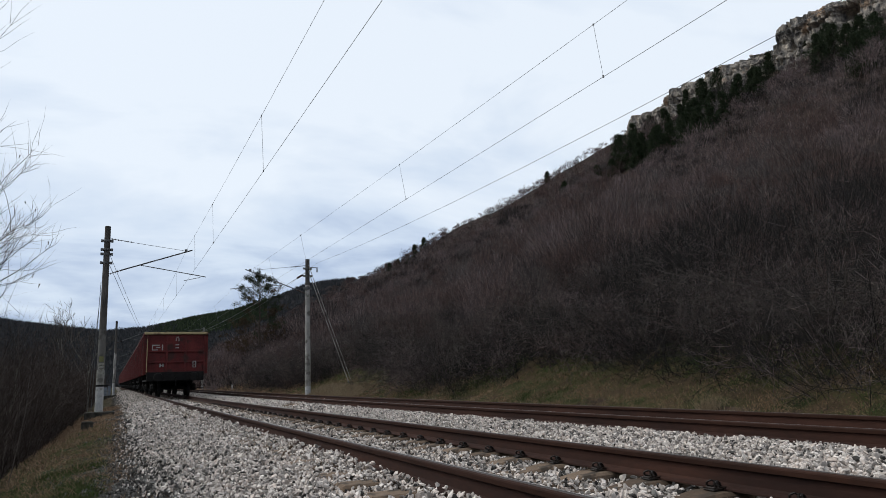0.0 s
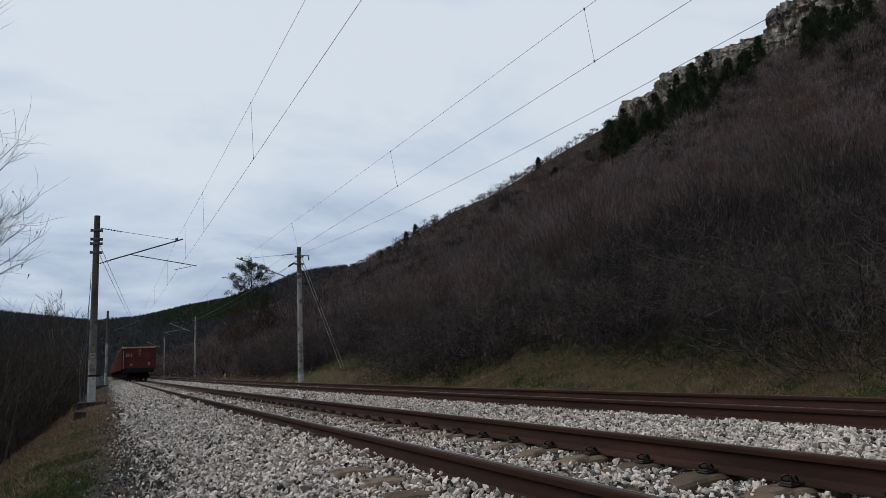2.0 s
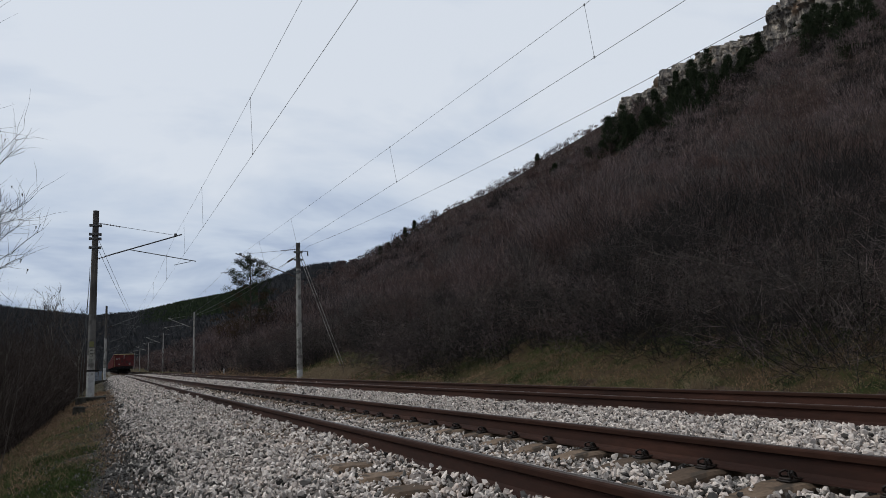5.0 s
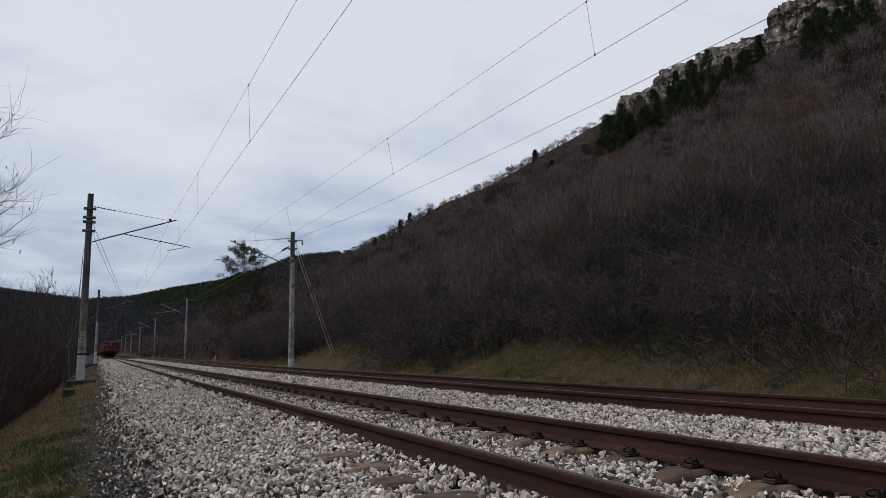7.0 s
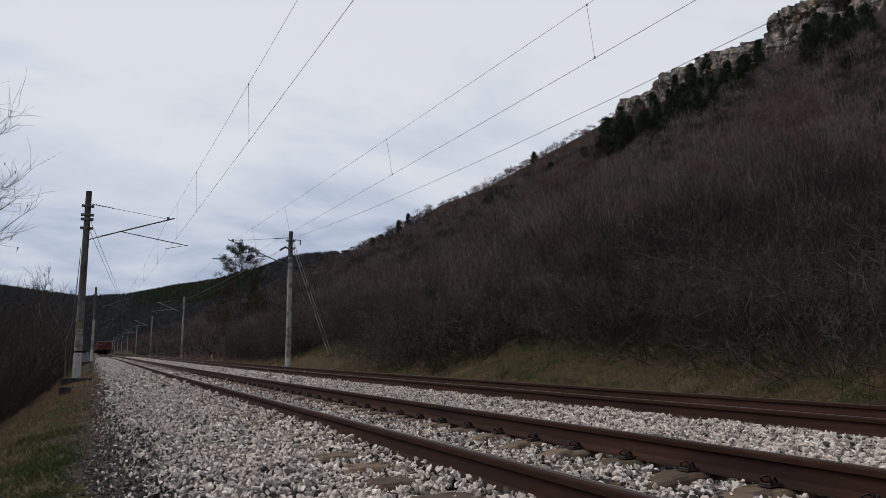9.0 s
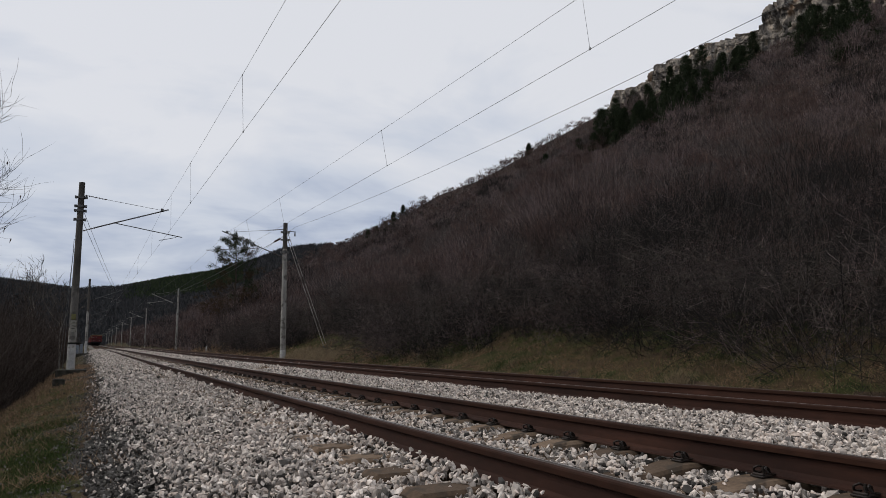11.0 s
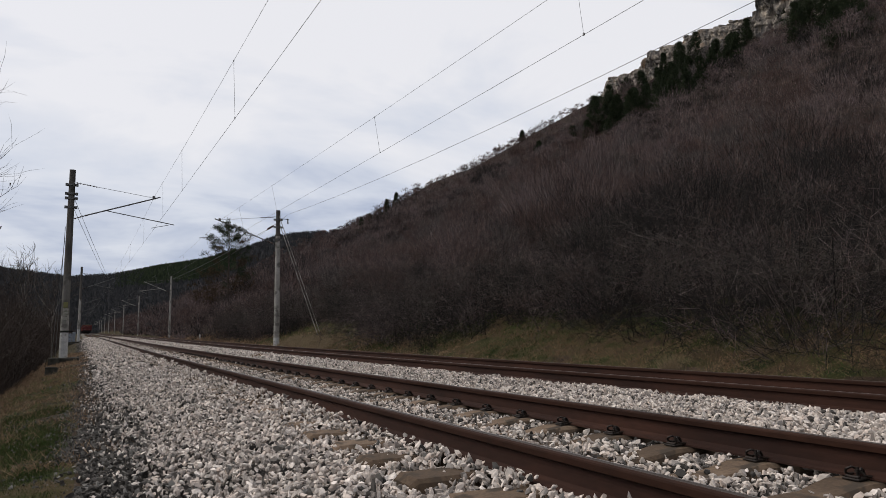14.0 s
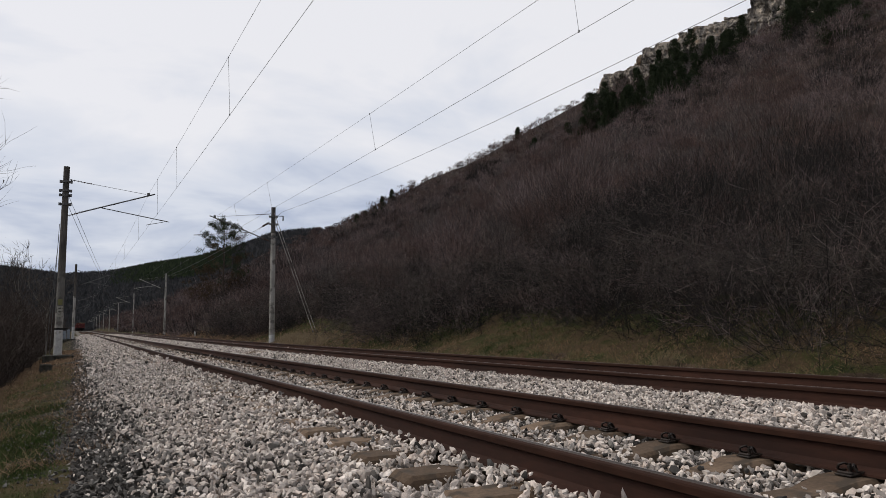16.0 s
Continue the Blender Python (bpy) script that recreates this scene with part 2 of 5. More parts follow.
M_RIM = material("ochre_top_rail_paint", [(0.25, 0.20, 0.10), (0.36, 0.29, 0.15)], 2, 0.75, fine=25, bump=0.1, spots=((0.12, 0.07, 0.04), 0.2, 2))
M_UNDER = material("grimy_underframe", [(0.005, 0.005, 0.0055), (0.012, 0.011, 0.0105)], 3, 0.85, fine=20, bump=0.3, gloss=0.15)
M_LETTER = material("chalky_white_lettering", [(0.1950, 0.1875, 0.1800), (0.2700, 0.2625, 0.2550)], 6, 0.8, bump=0)
M_FAR_BED = material("distant_ballast", [(0.0864, 0.0786, 0.0701), (0.1267, 0.1163, 0.1040), (0.1613, 0.1482, 0.1324)], 3, 0.95, fine=14, bump=0.9, bump_depth=0.08, spots=((0.07, 0.062, 0.055), 0.25, 1.4), gloss=0.1)
# the blue-grey base colour carries the haze of distance
M_FAR_WOOD = material("hazy_bare_woods", [(0.0264, 0.0278, 0.0304), (0.0404, 0.0424, 0.0454), (0.0559, 0.0575, 0.0605)], 10, 0.95, pick="island", bump=0, gloss=0.05)
# middle pole section, a tone between the plain and the blackened concrete
M_CONC_MID = material("mid_dark_mast_concrete", [(0.0540, 0.0504, 0.0454), (0.0936, 0.0886, 0.0806), (0.1296, 0.1238, 0.1138)], 3, 0.9, fine=40, bump=0.3, bump_depth=0.004, spots=((0.05, 0.046, 0.042), 0.4, 2.5), stretch=(1, 1, 0.25))
M_TUFT = material("bleached_straw", [(0.16, 0.12, 0.075), (0.30, 0.235, 0.155)], 10, 0.95, pick="island", bump=0, gloss=0.1)

# ---- building helpers ----
rng = np.random.default_rng(7)


def soft_from(d, r=20.0):
    return (d + np.sqrt(d * d + r * r)) / 2


def track_x(y):
    """Sideways drift of the line: straight here, easing to the left far off."""
    return -0.0046 * soft_from(np.asarray(y, float) - 48)


def track_z(y):
    """Rail level: level here, climbing gently far off."""
    return 0.0045 * soft_from(np.asarray(y, float) - 24, 15.0)


def arrays_to_mesh(name, verts, faces, mats, slots=None, smooth=False):
    """A mesh from arrays of corners and of three- or four-cornered faces."""
    me = bpy.data.meshes.new(name)
    verts, faces = np.asarray(verts, np.float32), np.asarray(faces, np.int32)
    n, k = faces.shape
    me.vertices.add(len(verts))
    me.vertices.foreach_set("co", verts.ravel())
    me.loops.add(n * k)
    me.loops.foreach_set("vertex_index", faces.ravel())
    me.polygons.add(n)
    me.polygons.foreach_set("loop_start", np.arange(0, n * k, k, dtype=np.int32))
    me.polygons.foreach_set("loop_total", np.full(n, k, np.int32))
    for m in mats if isinstance(mats, (list, tuple)) else [mats]:
        me.materials.append(m)
    if slots is not None:
        me.polygons.foreach_set("material_index", np.asarray(slots, np.int32))
    me.polygons.foreach_set("use_smooth", np.full(n, smooth, bool))
    me.update(calc_edges=True)
    return me


def link(name, me, parent=None, label="", m=None):
    ob = new(name, me)
    if parent is not None:
        ob.parent = parent
    if m is not None:
        ob.matrix_basis = m
    if label:
        ob["label"] = label
    return ob


def part(name, bm, mat, parent=None, label="", m=None, smooth=False):
    me = bpy.data.meshes.new(name)
    bm.normal_update()
    bm.to_mesh(me)
    bm.free()
    for one in mat if isinstance(mat, (list, tuple)) else [mat]:
        me.materials.append(one)
    if smooth:
        for p in me.polygons:
            p.use_smooth = True
    return link(name, me, parent, label, m)


def thing(name, label, category, m=None, group="", kind=""):
    ob = new(name)
    if m is not None:
        ob.matrix_basis = m
    return tagged(ob, label, category, group, kind)


def box(bm, x0, x1, y0, y1, z0, z1, bevel=0.0):
    made = bmesh.ops.create_cube(bm, size=1.0)["verts"]
    for v in made:
        v.co = Vector(((x0 + x1) / 2 + v.co.x * (x1 - x0), (y0 + y1) / 2 + v.co.y * (y1 - y0), (z0 + z1) / 2 + v.co.z * (z1 - z0)))
    if bevel:
        edges = list({e for v in made for e in v.link_edges})
        bmesh.ops.bevel(bm, geom=edges, offset=bevel, segments=1, affect="EDGES")
    return bm


def tube(bm, a, b, r0, r1=None, sides=10, caps=True):
    """A round bar from a to b, tapering from r0 to r1."""
    a, b = Vector(a), Vector(b)
    turn = (b - a).to_track_quat("Z", "Y").to_matrix().to_4x4()
    bmesh.ops.create_cone(bm, cap_ends=caps, segments=sides, radius1=r0, radius2=r0 if r1 is None else r1, depth=(b - a).length, matrix=Matrix.Translation((a + b) / 2) @ turn)
    return bm


def sides_of(axis):
    ref = np.where(np.abs(axis[:, 2:3]) > 0.9, np.array([[1.0, 0, 0]]), np.array([[0, 0, 1.0]]))
    a = np.cross(axis, ref)
    a /= np.linalg.norm(a, axis=1, keepdims=True) + 1e-9
    return a, np.cross(axis, a)


def twig_arrays(p0, p1, r0, r1=None):
    """Three-sided tapering twigs; with r1 they stay open prisms, without it they run to a point."""
    axis = p1 - p0
    axis = axis / (np.linalg.norm(axis, axis=1, keepdims=True) + 1e-9)
    a, b = sides_of(axis)
    n = len(p0)
    r0 = np.broadcast_to(np.asarray(r0, float), (n,))[:, None]
    ring = [p0 + r0 * (a * math.cos(k * 2.0944) + b * math.sin(k * 2.0944)) for k in range(3)]
    if r1 is None:
        verts = np.stack(ring + [p1], 1).reshape(-1, 3)
        base = np.arange(n)[:, None] * 4
        faces = np.concatenate([base + np.array([[k, (k + 1) % 3, 3]]) for k in range(3)], 0)
        return verts, faces
    r1 = np.broadcast_to(np.asarray(r1, float), (n,))[:, None]
    top = [p1 + r1 * (a * math.cos(k * 2.0944) + b * math.sin(k * 2.0944)) for k in range(3)]
    verts = np.stack(ring + top, 1).reshape(-1, 3)
    base = np.arange(n)[:, None] * 6
    faces = np.concatenate([base + np.array([[k, (k + 1) % 3, 3 + (k + 1) % 3]]) for k in range(3)] + [base + np.array([[k, 3 + (k + 1) % 3, 3 + k]]) for k in range(3)], 0)
    return verts, faces


def blade_arrays(p0, p1, r):
    """Thin three-cornered slivers for the finest sprays and needles."""
    axis = unit(p1 - p0)
    a, b = sides_of(axis)
    n = len(p0)
    turn = rng.uniform(0, 2 * np.pi, (n, 1))
    side = (a * np.cos(turn) + b * np.sin(turn)) * np.broadcast_to(np.asarray(r, float), (n,))[:, None]
    return np.stack([p0 + side, p0 - side, p1], 1).reshape(-1, 3), np.arange(3 * n).reshape(-1, 3)


def merged(blocks):
    """Joins (verts, faces, slot) blocks."""
    vs, fs, ss, n = [], [], [], 0
    for v, f, s in blocks:
        vs.append(v)
        fs.append(f + n)
        ss.append(np.full(len(f), s))
        n += len(v)
    return np.concatenate(vs), np.concatenate(fs), np.concatenate(ss)


def unit(v):
    return v / (np.linalg.norm(v, axis=-1, keepdims=True) + 1e-9)


def bump_field(x, y, size, seed=0.0):
    """Cheap smooth unevenness from a few crossed waves, about -1 to 1."""
    x, y = x / size + seed, y / size - seed * 1.7
    return (np.sin(1.7 * x + 1.3 * np.sin(0.9 * y)) + np.sin(2.3 * y + 1.1 * np.sin(1.4 * x + 2)) + np.sin(1.1 * x - 1.9 * y + 0.7) * 0.8) / 2.8


# ---- plan ----
RAIL_A, RAIL_B, GAUGE = 2.074, 6.229, 1.505   # left rail of each track, rail to rail
SLEEPER_STEP, SLEEPER_0 = 0.604, 5.912
MAST_L, MAST_R = -0.70, 10.10
RIDGE_X = 150.0
PROFILE_X = [-2600, -400, -60, -14, -6, -3.2, -2.0, -1.1, -0.5, 0.0, 0.55, 1.25, 1.9, 2.3, 3.3, 3.9, 4.4, 5.1, 5.7, 6.1, 6.5, 8.4, 8.9, 9.5, 9.9, 10.6, 12.0, 13.5, 15.0]
PROFILE_Z = [-9, -9, -7.5, -5.0, -3.2, -1.95, -1.25, -0.76, -0.60, -0.54, -0.40, -0.235, -0.215, -0.215, -0.215, -0.185, -0.16, -0.15, -0.16, -0.185, -0.215, -0.225, -0.26, -0.40, -0.38, -0.12, 0.42, 1.15, 2.0]


def ridge_height(y):
    return RIDGE_X * np.interp(y, [-400, 60, 92, 103, 125, 143, 159, 172, 184, 213, 238, 267, 301, 320, 350, 395, 415, 461, 516, 560, 700, 1000, 2600], [0.5, 0.50, 0.50, 0.49, 0.51, 0.515, 0.515, 0.515, 0.505, 0.493, 0.489, 0.474, 0.476, 0.478, 0.455, 0.436, 0.437, 0.448, 0.47, 0.455, 0.36, 0.25, 0.2])


def far_height(az):
    return np.interp(np.degrees(az), [-60, -20, -10, -4, -1, 1.5, 3.4, 8.3, 13.7, 17, 25, 60], [94, 88, 82, 70, 63, 66, 71, 86, 118, 124, 110, 96])


def ground_z(x, y):
    x, y = np.asarray(x, float), np.asarray(y, float)
    u = x - track_x(y)
    z = np.interp(u, PROFILE_X, PROFILE_Z)
    hill = 2.0 + (np.clip(u - 15, 0, RIDGE_X - 15) / (RIDGE_X - 15)) ** 1.3 * (ridge_height(y) - 2.0) - np.maximum(u - RIDGE_X, 0) * 0.25
    rough = bump_field(x, y, 11.0) * 0.6 + bump_field(x, y, 33.0, 3.1) * 1.1
    hill = hill + rough * np.clip((u - 15) / 60, 0, 1)
    z = np.where(u > 15, hill, z)
    z = z + track_z(np.minimum(y, 500))
    r, az = np.hypot(x, y), np.arctan2(x, y)
    grow = np.clip((r - 480) / 420, 0, 1)
    grow = grow * grow * (3 - 2 * grow)
    far = (far_height(az) + bump_field(x, y, 60, 1.3) * 3) * grow - np.maximum(r - 900, 0) * 0.05
    front = np.where(y > 0, 1.0, 0.6)
    return np.where(grow > 0, np.maximum(z, far * front), z)


def bed_z(u, y):
    return np.interp(u, PROFILE_X, PROFILE_Z) + track_z(y)


# ---- ground ----
def build_ground():
    xs = np.unique(np.round(np.concatenate([np.linspace(-2600, -400, 12), np.linspace(-400, -60, 14), np.linspace(-60, -12, 16), np.linspace(-12, -1, 23), np.arange(-1, 16, 0.25), np.linspace(16, 60, 30), np.linspace(60, 170, 45), np.linspace(180, 500, 22), np.linspace(550, 2600, 16)]), 3))
    ys = np.unique(np.round(np.concatenate([np.linspace(-1500, -60, 10), np.linspace(-60, 0, 20), np.arange(0, 40, 0.5), np.linspace(40, 120, 50), np.linspace(120, 500, 90), np.linspace(500, 1000, 60), np.linspace(1050, 2800, 14)]), 3))
    gx, gy = np.meshgrid(xs, ys)
    gz = ground_z(gx, gy)
    u = gx - track_x(gy)
    gz = gz - 0.075 * ((u > 0.1) & (u < 9.4))
    gz = gz + 0.035 * bump_field(gx, gy, 0.7) * ((u < -0.2) | (u > 9.9)) * (np.abs(u) < 30)
    verts = np.stack([gx, gy, gz], -1).reshape(-1, 3)
    nx, ny = len(xs), len(ys)
    i = (np.arange(ny - 1)[:, None] * nx + np.arange(nx - 1)[None]).ravel()
    faces = np.stack([i, i + 1, i + nx + 1, i + nx], 1)
    um, ym = u.ravel()[i] + 0.12, gy.ravel()[i]
    jag = 0.30 * bump_field(um * 3, ym, 1.1, 2.0)
    far = np.hypot(verts[i, 0], ym) > 470
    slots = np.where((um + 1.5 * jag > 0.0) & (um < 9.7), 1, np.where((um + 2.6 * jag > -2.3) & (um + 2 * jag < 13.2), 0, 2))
    slots = np.where((um + 0.8 * jag > 9.55) & (um + 1.2 * jag < 10.45) & (slots == 0), 5, slots)
    slots = np.where((um + 0.8 * jag > -0.12) & (um < 0.4) & (slots == 0), 5, slots)
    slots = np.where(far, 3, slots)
    slots = np.where((slots == 1) & (ym > 110), np.where(um > 0.6, 4, 0), slots)
    litter = material("brown_leaf_litter", [(0.0143, 0.0102, 0.0088), (0.0260, 0.0180, 0.0150), (0.0416, 0.0288, 0.0238)], 0.35, 0.95, fine=5, bump=0.8, bump_depth=0.15, gloss=0.05)
    turf = material("winter_turf", [(0.0173, 0.0243, 0.0087), (0.0348, 0.0346, 0.0144), (0.0588, 0.0421, 0.0242), (0.0400, 0.0281, 0.0175)], 1.3, 0.95, fine=22, bump=0.8, bump_depth=0.04, gloss=0.05)
    soil = material("bare_brown_soil", [(0.0229, 0.0160, 0.0116), (0.0499, 0.0360, 0.0262), (0.0832, 0.0599, 0.0448)], 2.2, 0.95, fine=26, bump=0.9, bump_depth=0.05, spots=((0.035, 0.042, 0.018), 0.12, 1.1), gloss=0.05)
    # haze over the far slopes is mixed into these colours
    woods = material("hazy_winter_woods", [(0.0139, 0.0134, 0.0147), (0.0218, 0.0207, 0.0222), (0.0317, 0.0290, 0.0304)], 0.012, 0.95, fine=0.10, bump=0.3, bump_depth=1.5, gloss=0.05)
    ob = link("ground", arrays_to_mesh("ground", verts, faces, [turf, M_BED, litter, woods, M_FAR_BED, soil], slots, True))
    tagged(ob, "valley floor and hillside of turf and brown leaf litter", "ground", kind="structure")


build_ground()


# ---- track ----
def rail_profile():
    right = [(0.0, 0.0), (0.011, -0.0003), (0.022, -0.001), (0.033, -0.008), (0.036, -0.016), (0.036, -0.042), (0.0115, -0.054), (0.0085, -0.085), (0.0105, -0.135), (0.028, -0.150), (0.074, -0.160), (0.075, -0.172)]
    return right + [(-x, z) for x, z in right[:0:-1]]


def build_rail(x0, parent):
    prof = np.array(rail_profile())
    ys = np.concatenate([np.arange(-30, 60, 1.5), np.arange(60, 480, 8.0)])
    k = len(prof)
    verts = np.concatenate([np.stack([x0 + track_x(y) + prof[:, 0], np.full(k, y), track_z(y) + prof[:, 1]], 1) for y in ys])
    ring = np.arange(k)
    faces, slots = [], []
    top, flank = {0, k - 1, k - 2}, {2, 3, 4, k - 3, k - 4, k - 5}
    for j in range(len(ys) - 1):
        a = j * k
        for i in ring:
            faces.append((a + i, a + (i + 1) % k, a + k + (i + 1) % k, a + k + i))
            # the glint strip lies on the right half of every head
            slots.append(3 if i == 1 else 1 if i in top else 2 if i in flank else 0)
    return link("rail", arrays_to_mesh("rail", verts, faces, [M_RAIL, M_SHINE, M_FLANK, M_POLISH], slots), parent)


def sleeper_mesh():
    """Prestressed monoblock: deep sloped seats under the rails, a slimmer waist between them."""
    bm = bmesh.new()
    stations = [(-1.30, 0.115, 0.150, 0.19), (-1.26, 0.125, 0.155, 0.0), (-0.98, 0.128, 0.155, 0.0), (-0.55, 0.125, 0.150, -0.0), (-0.30, 0.105, 0.135, -0.035), (0.30, 0.105, 0.135, -0.035), (0.55, 0.125, 0.150, 0.0), (0.98, 0.128, 0.155, 0.0), (1.26, 0.125, 0.155, 0.0), (1.30, 0.115, 0.150, 0.19)]
    rings = []
    for x, wt, wb, dip in stations:
        top = dip if dip <= 0 else -0.03
        rings.append([bm.verts.new(p) for p in ((x, -wb, -0.22), (x, -wt, top - 0.02), (x, -wt + 0.02, top), (x, wt - 0.02, top), (x, wt, top - 0.02), (x, wb, -0.22))])
    for p, q in zip(rings, rings[1:]):
        for i in range(6):
            bm.faces.new((p[i], p[(i + 1) % 6], q[(i + 1) % 6], q[i]))
    bm.faces.new(rings[0])
    bm.faces.new(rings[-1][::-1])
    bmesh.ops.recalc_face_normals(bm, faces=bm.faces)
    me = bpy.data.meshes.new("sleeper")
    bm.to_mesh(me)
    bm.free()
    me.materials.append(M_SLEEPER)
    return me


def fastener_mesh():
    """Ribbed plate, a bolt with its nut, and the two bowed loops of the spring clip."""
    bm = bmesh.new()
    box(bm, 0.0, 0.12, -0.06, 0.06, 0.0, 0.014, 0.004)
    box(bm, 0.082, 0.108, -0.05, 0.05, 0.012, 0.03, 0.005)
    tube(bm, (0.05, 0, 0.01), (0.05, 0, 0.082), 0.010, sides=8)
    tube(bm, (0.05, 0, 0.045), (0.05, 0, 0.066), 0.018, sides=6)
    for s in (-1, 1):
        pts = [(0.012, s * 0.013, 0.028), (0.03, s * 0.022, 0.062), (0.06, s * 0.034, 0.080), (0.085, s * 0.052, 0.066), (0.075, s * 0.068, 0.036), (0.04, s * 0.070, 0.022), (0.012, s * 0.062, 0.024)]
        for a, b in zip(pts, pts[1:]):
            tube(bm, a, b, 0.009, sides=5)
    me = bpy.data.meshes.new("rail_fastener")
    bm.to_mesh(me)
    bm.free()
    me.transform(Matrix.Diagonal((0.92, 0.74, 0.70, 1)))
    me.materials.append(M_CLIP)
    return me


SLEEPER_ME, FASTENER_ME = sleeper_mesh(), fastener_mesh()


def build_track(x0, phase, label, count_near=91, clipped=64):
    track = thing("railway_track", label, "railway track", kind="structure")
    build_rail(x0, track)
    build_rail(x0 + GAUGE, track)
    y_first = phase - 24 * SLEEPER_STEP
    mid = x0 + GAUGE / 2
    local = np.random.default_rng(int(phase * 100))
    for i in range(count_near):
        y = y_first + i * SLEEPER_STEP
        s = link("sleeper", SLEEPER_ME, track, m=pose(mid + float(track_x(y)), y, float(track_z(y)) - 0.176, 0, 0, local.normal(0, 0.4)))
        if i < clipped:
            for k, (fx, turn) in enumerate(((-GAUGE / 2 - 0.052, 180), (-GAUGE / 2 + 0.052, 0), (GAUGE / 2 - 0.052, 180), (GAUGE / 2 + 0.052, 0))):
                if k == 0 and i % 7 != 2:   # buried in ballast on this side
                    continue
                link("rail_fastener", FASTENER_ME, s, m=pose(fx, 0, 0.004, 0, 0, turn))
    # the distant sleepers
    blocks = []
    for i in range(count_near, 420):
        y = y_first + i * SLEEPER_STEP
        c = np.array([mid + float(track_x(y)), y, float(track_z(y)) - 0.25])
        corner = np.array([(sx * 1.3, sy * 0.13, sz * 0.07) for sz in (-1, 1) for sy in (-1, 1) for sx in (-1, 1)]) + c
        f = np.array([(0, 1, 3, 2), (4, 6, 7, 5), (0, 4, 5, 1), (2, 3, 7, 6), (0, 2, 6, 4), (1, 5, 7, 3)])
        blocks.append((corner, f, 0))
    v, f, s = merged(blocks)
    far = link("distant_sleepers", arrays_to_mesh("distant_sleepers", v, f, M_SLEEPER), track)
    far["kind"] = "stuff"
    return track


build_track(RAIL_A, SLEEPER_0, "rusty rails on concrete sleepers in pale ballast")
build_track(RAIL_B, SLEEPER_0 + 0.2, "second pair of rusty rails beyond pale ballast", clipped=0)


# ---- ballast ----
def stone_prototypes(points, count):
    """Angular pieces: hulls of a few points thrown on a lumpy ball."""
    made = []
    while len(made) < count:
        p = unit(rng.normal(0, 1, (points, 3)))
        gap = np.linalg.norm(p[:, None] - p[None], axis=2) + np.eye(points) * 9
        if gap.min() < 0.62:
            continue
        bm = bmesh.new()
        for c in p:
            bm.verts.new(c)
        bmesh.ops.convex_hull(bm, input=list(bm.verts))
        bmesh.ops.triangulate(bm, faces=list(bm.faces))
        bm.verts.index_update()
        v = np.array([x.co for x in bm.verts])
        f = np.array([[x.index for x in face.verts] for face in bm.faces])
        bm.free()
        if len(v) == points and len(f) == 2 * points - 4:
            made.append((v, f))
    return np.array([m[0] for m in made]), np.array([m[1] for m in made])


STONE_KINDS = [stone_prototypes(10, 24), stone_prototypes(8, 24), stone_prototypes(6, 24)]


def stone_shapes(kind, n):
    """n angular stones, about 1 in radius, each squeezed and turned its own way."""
    protos, faces = STONE_KINDS[kind]
    pick = rng.integers(0, len(protos), n)
    v = protos[pick] * (1 + rng.normal(0, 0.07, (n, protos.shape[1], 1)))
    f = faces[pick]
    v = v * np.stack([rng.uniform(1.0, 1.7, n), rng.uniform(0.72, 1.1, n), rng.uniform(0.42, 0.78, n)], 1)[:, None]
    q = unit(rng.normal(0, 1, (n, 4)))
    w, x, y, z = q.T
    rot = np.stack([1 - 2 * (y * y + z * z), 2 * (x * y - z * w), 2 * (x * z + y * w), 2 * (x * y + z * w), 1 - 2 * (x * x + z * z), 2 * (y * z - x * w), 2 * (x * z - y * w), 2 * (y * z + x * w), 1 - 2 * (x * x + y * y)], 1).reshape(n, 3, 3)
    return np.einsum("nij,nkj->nki", rot, v), f


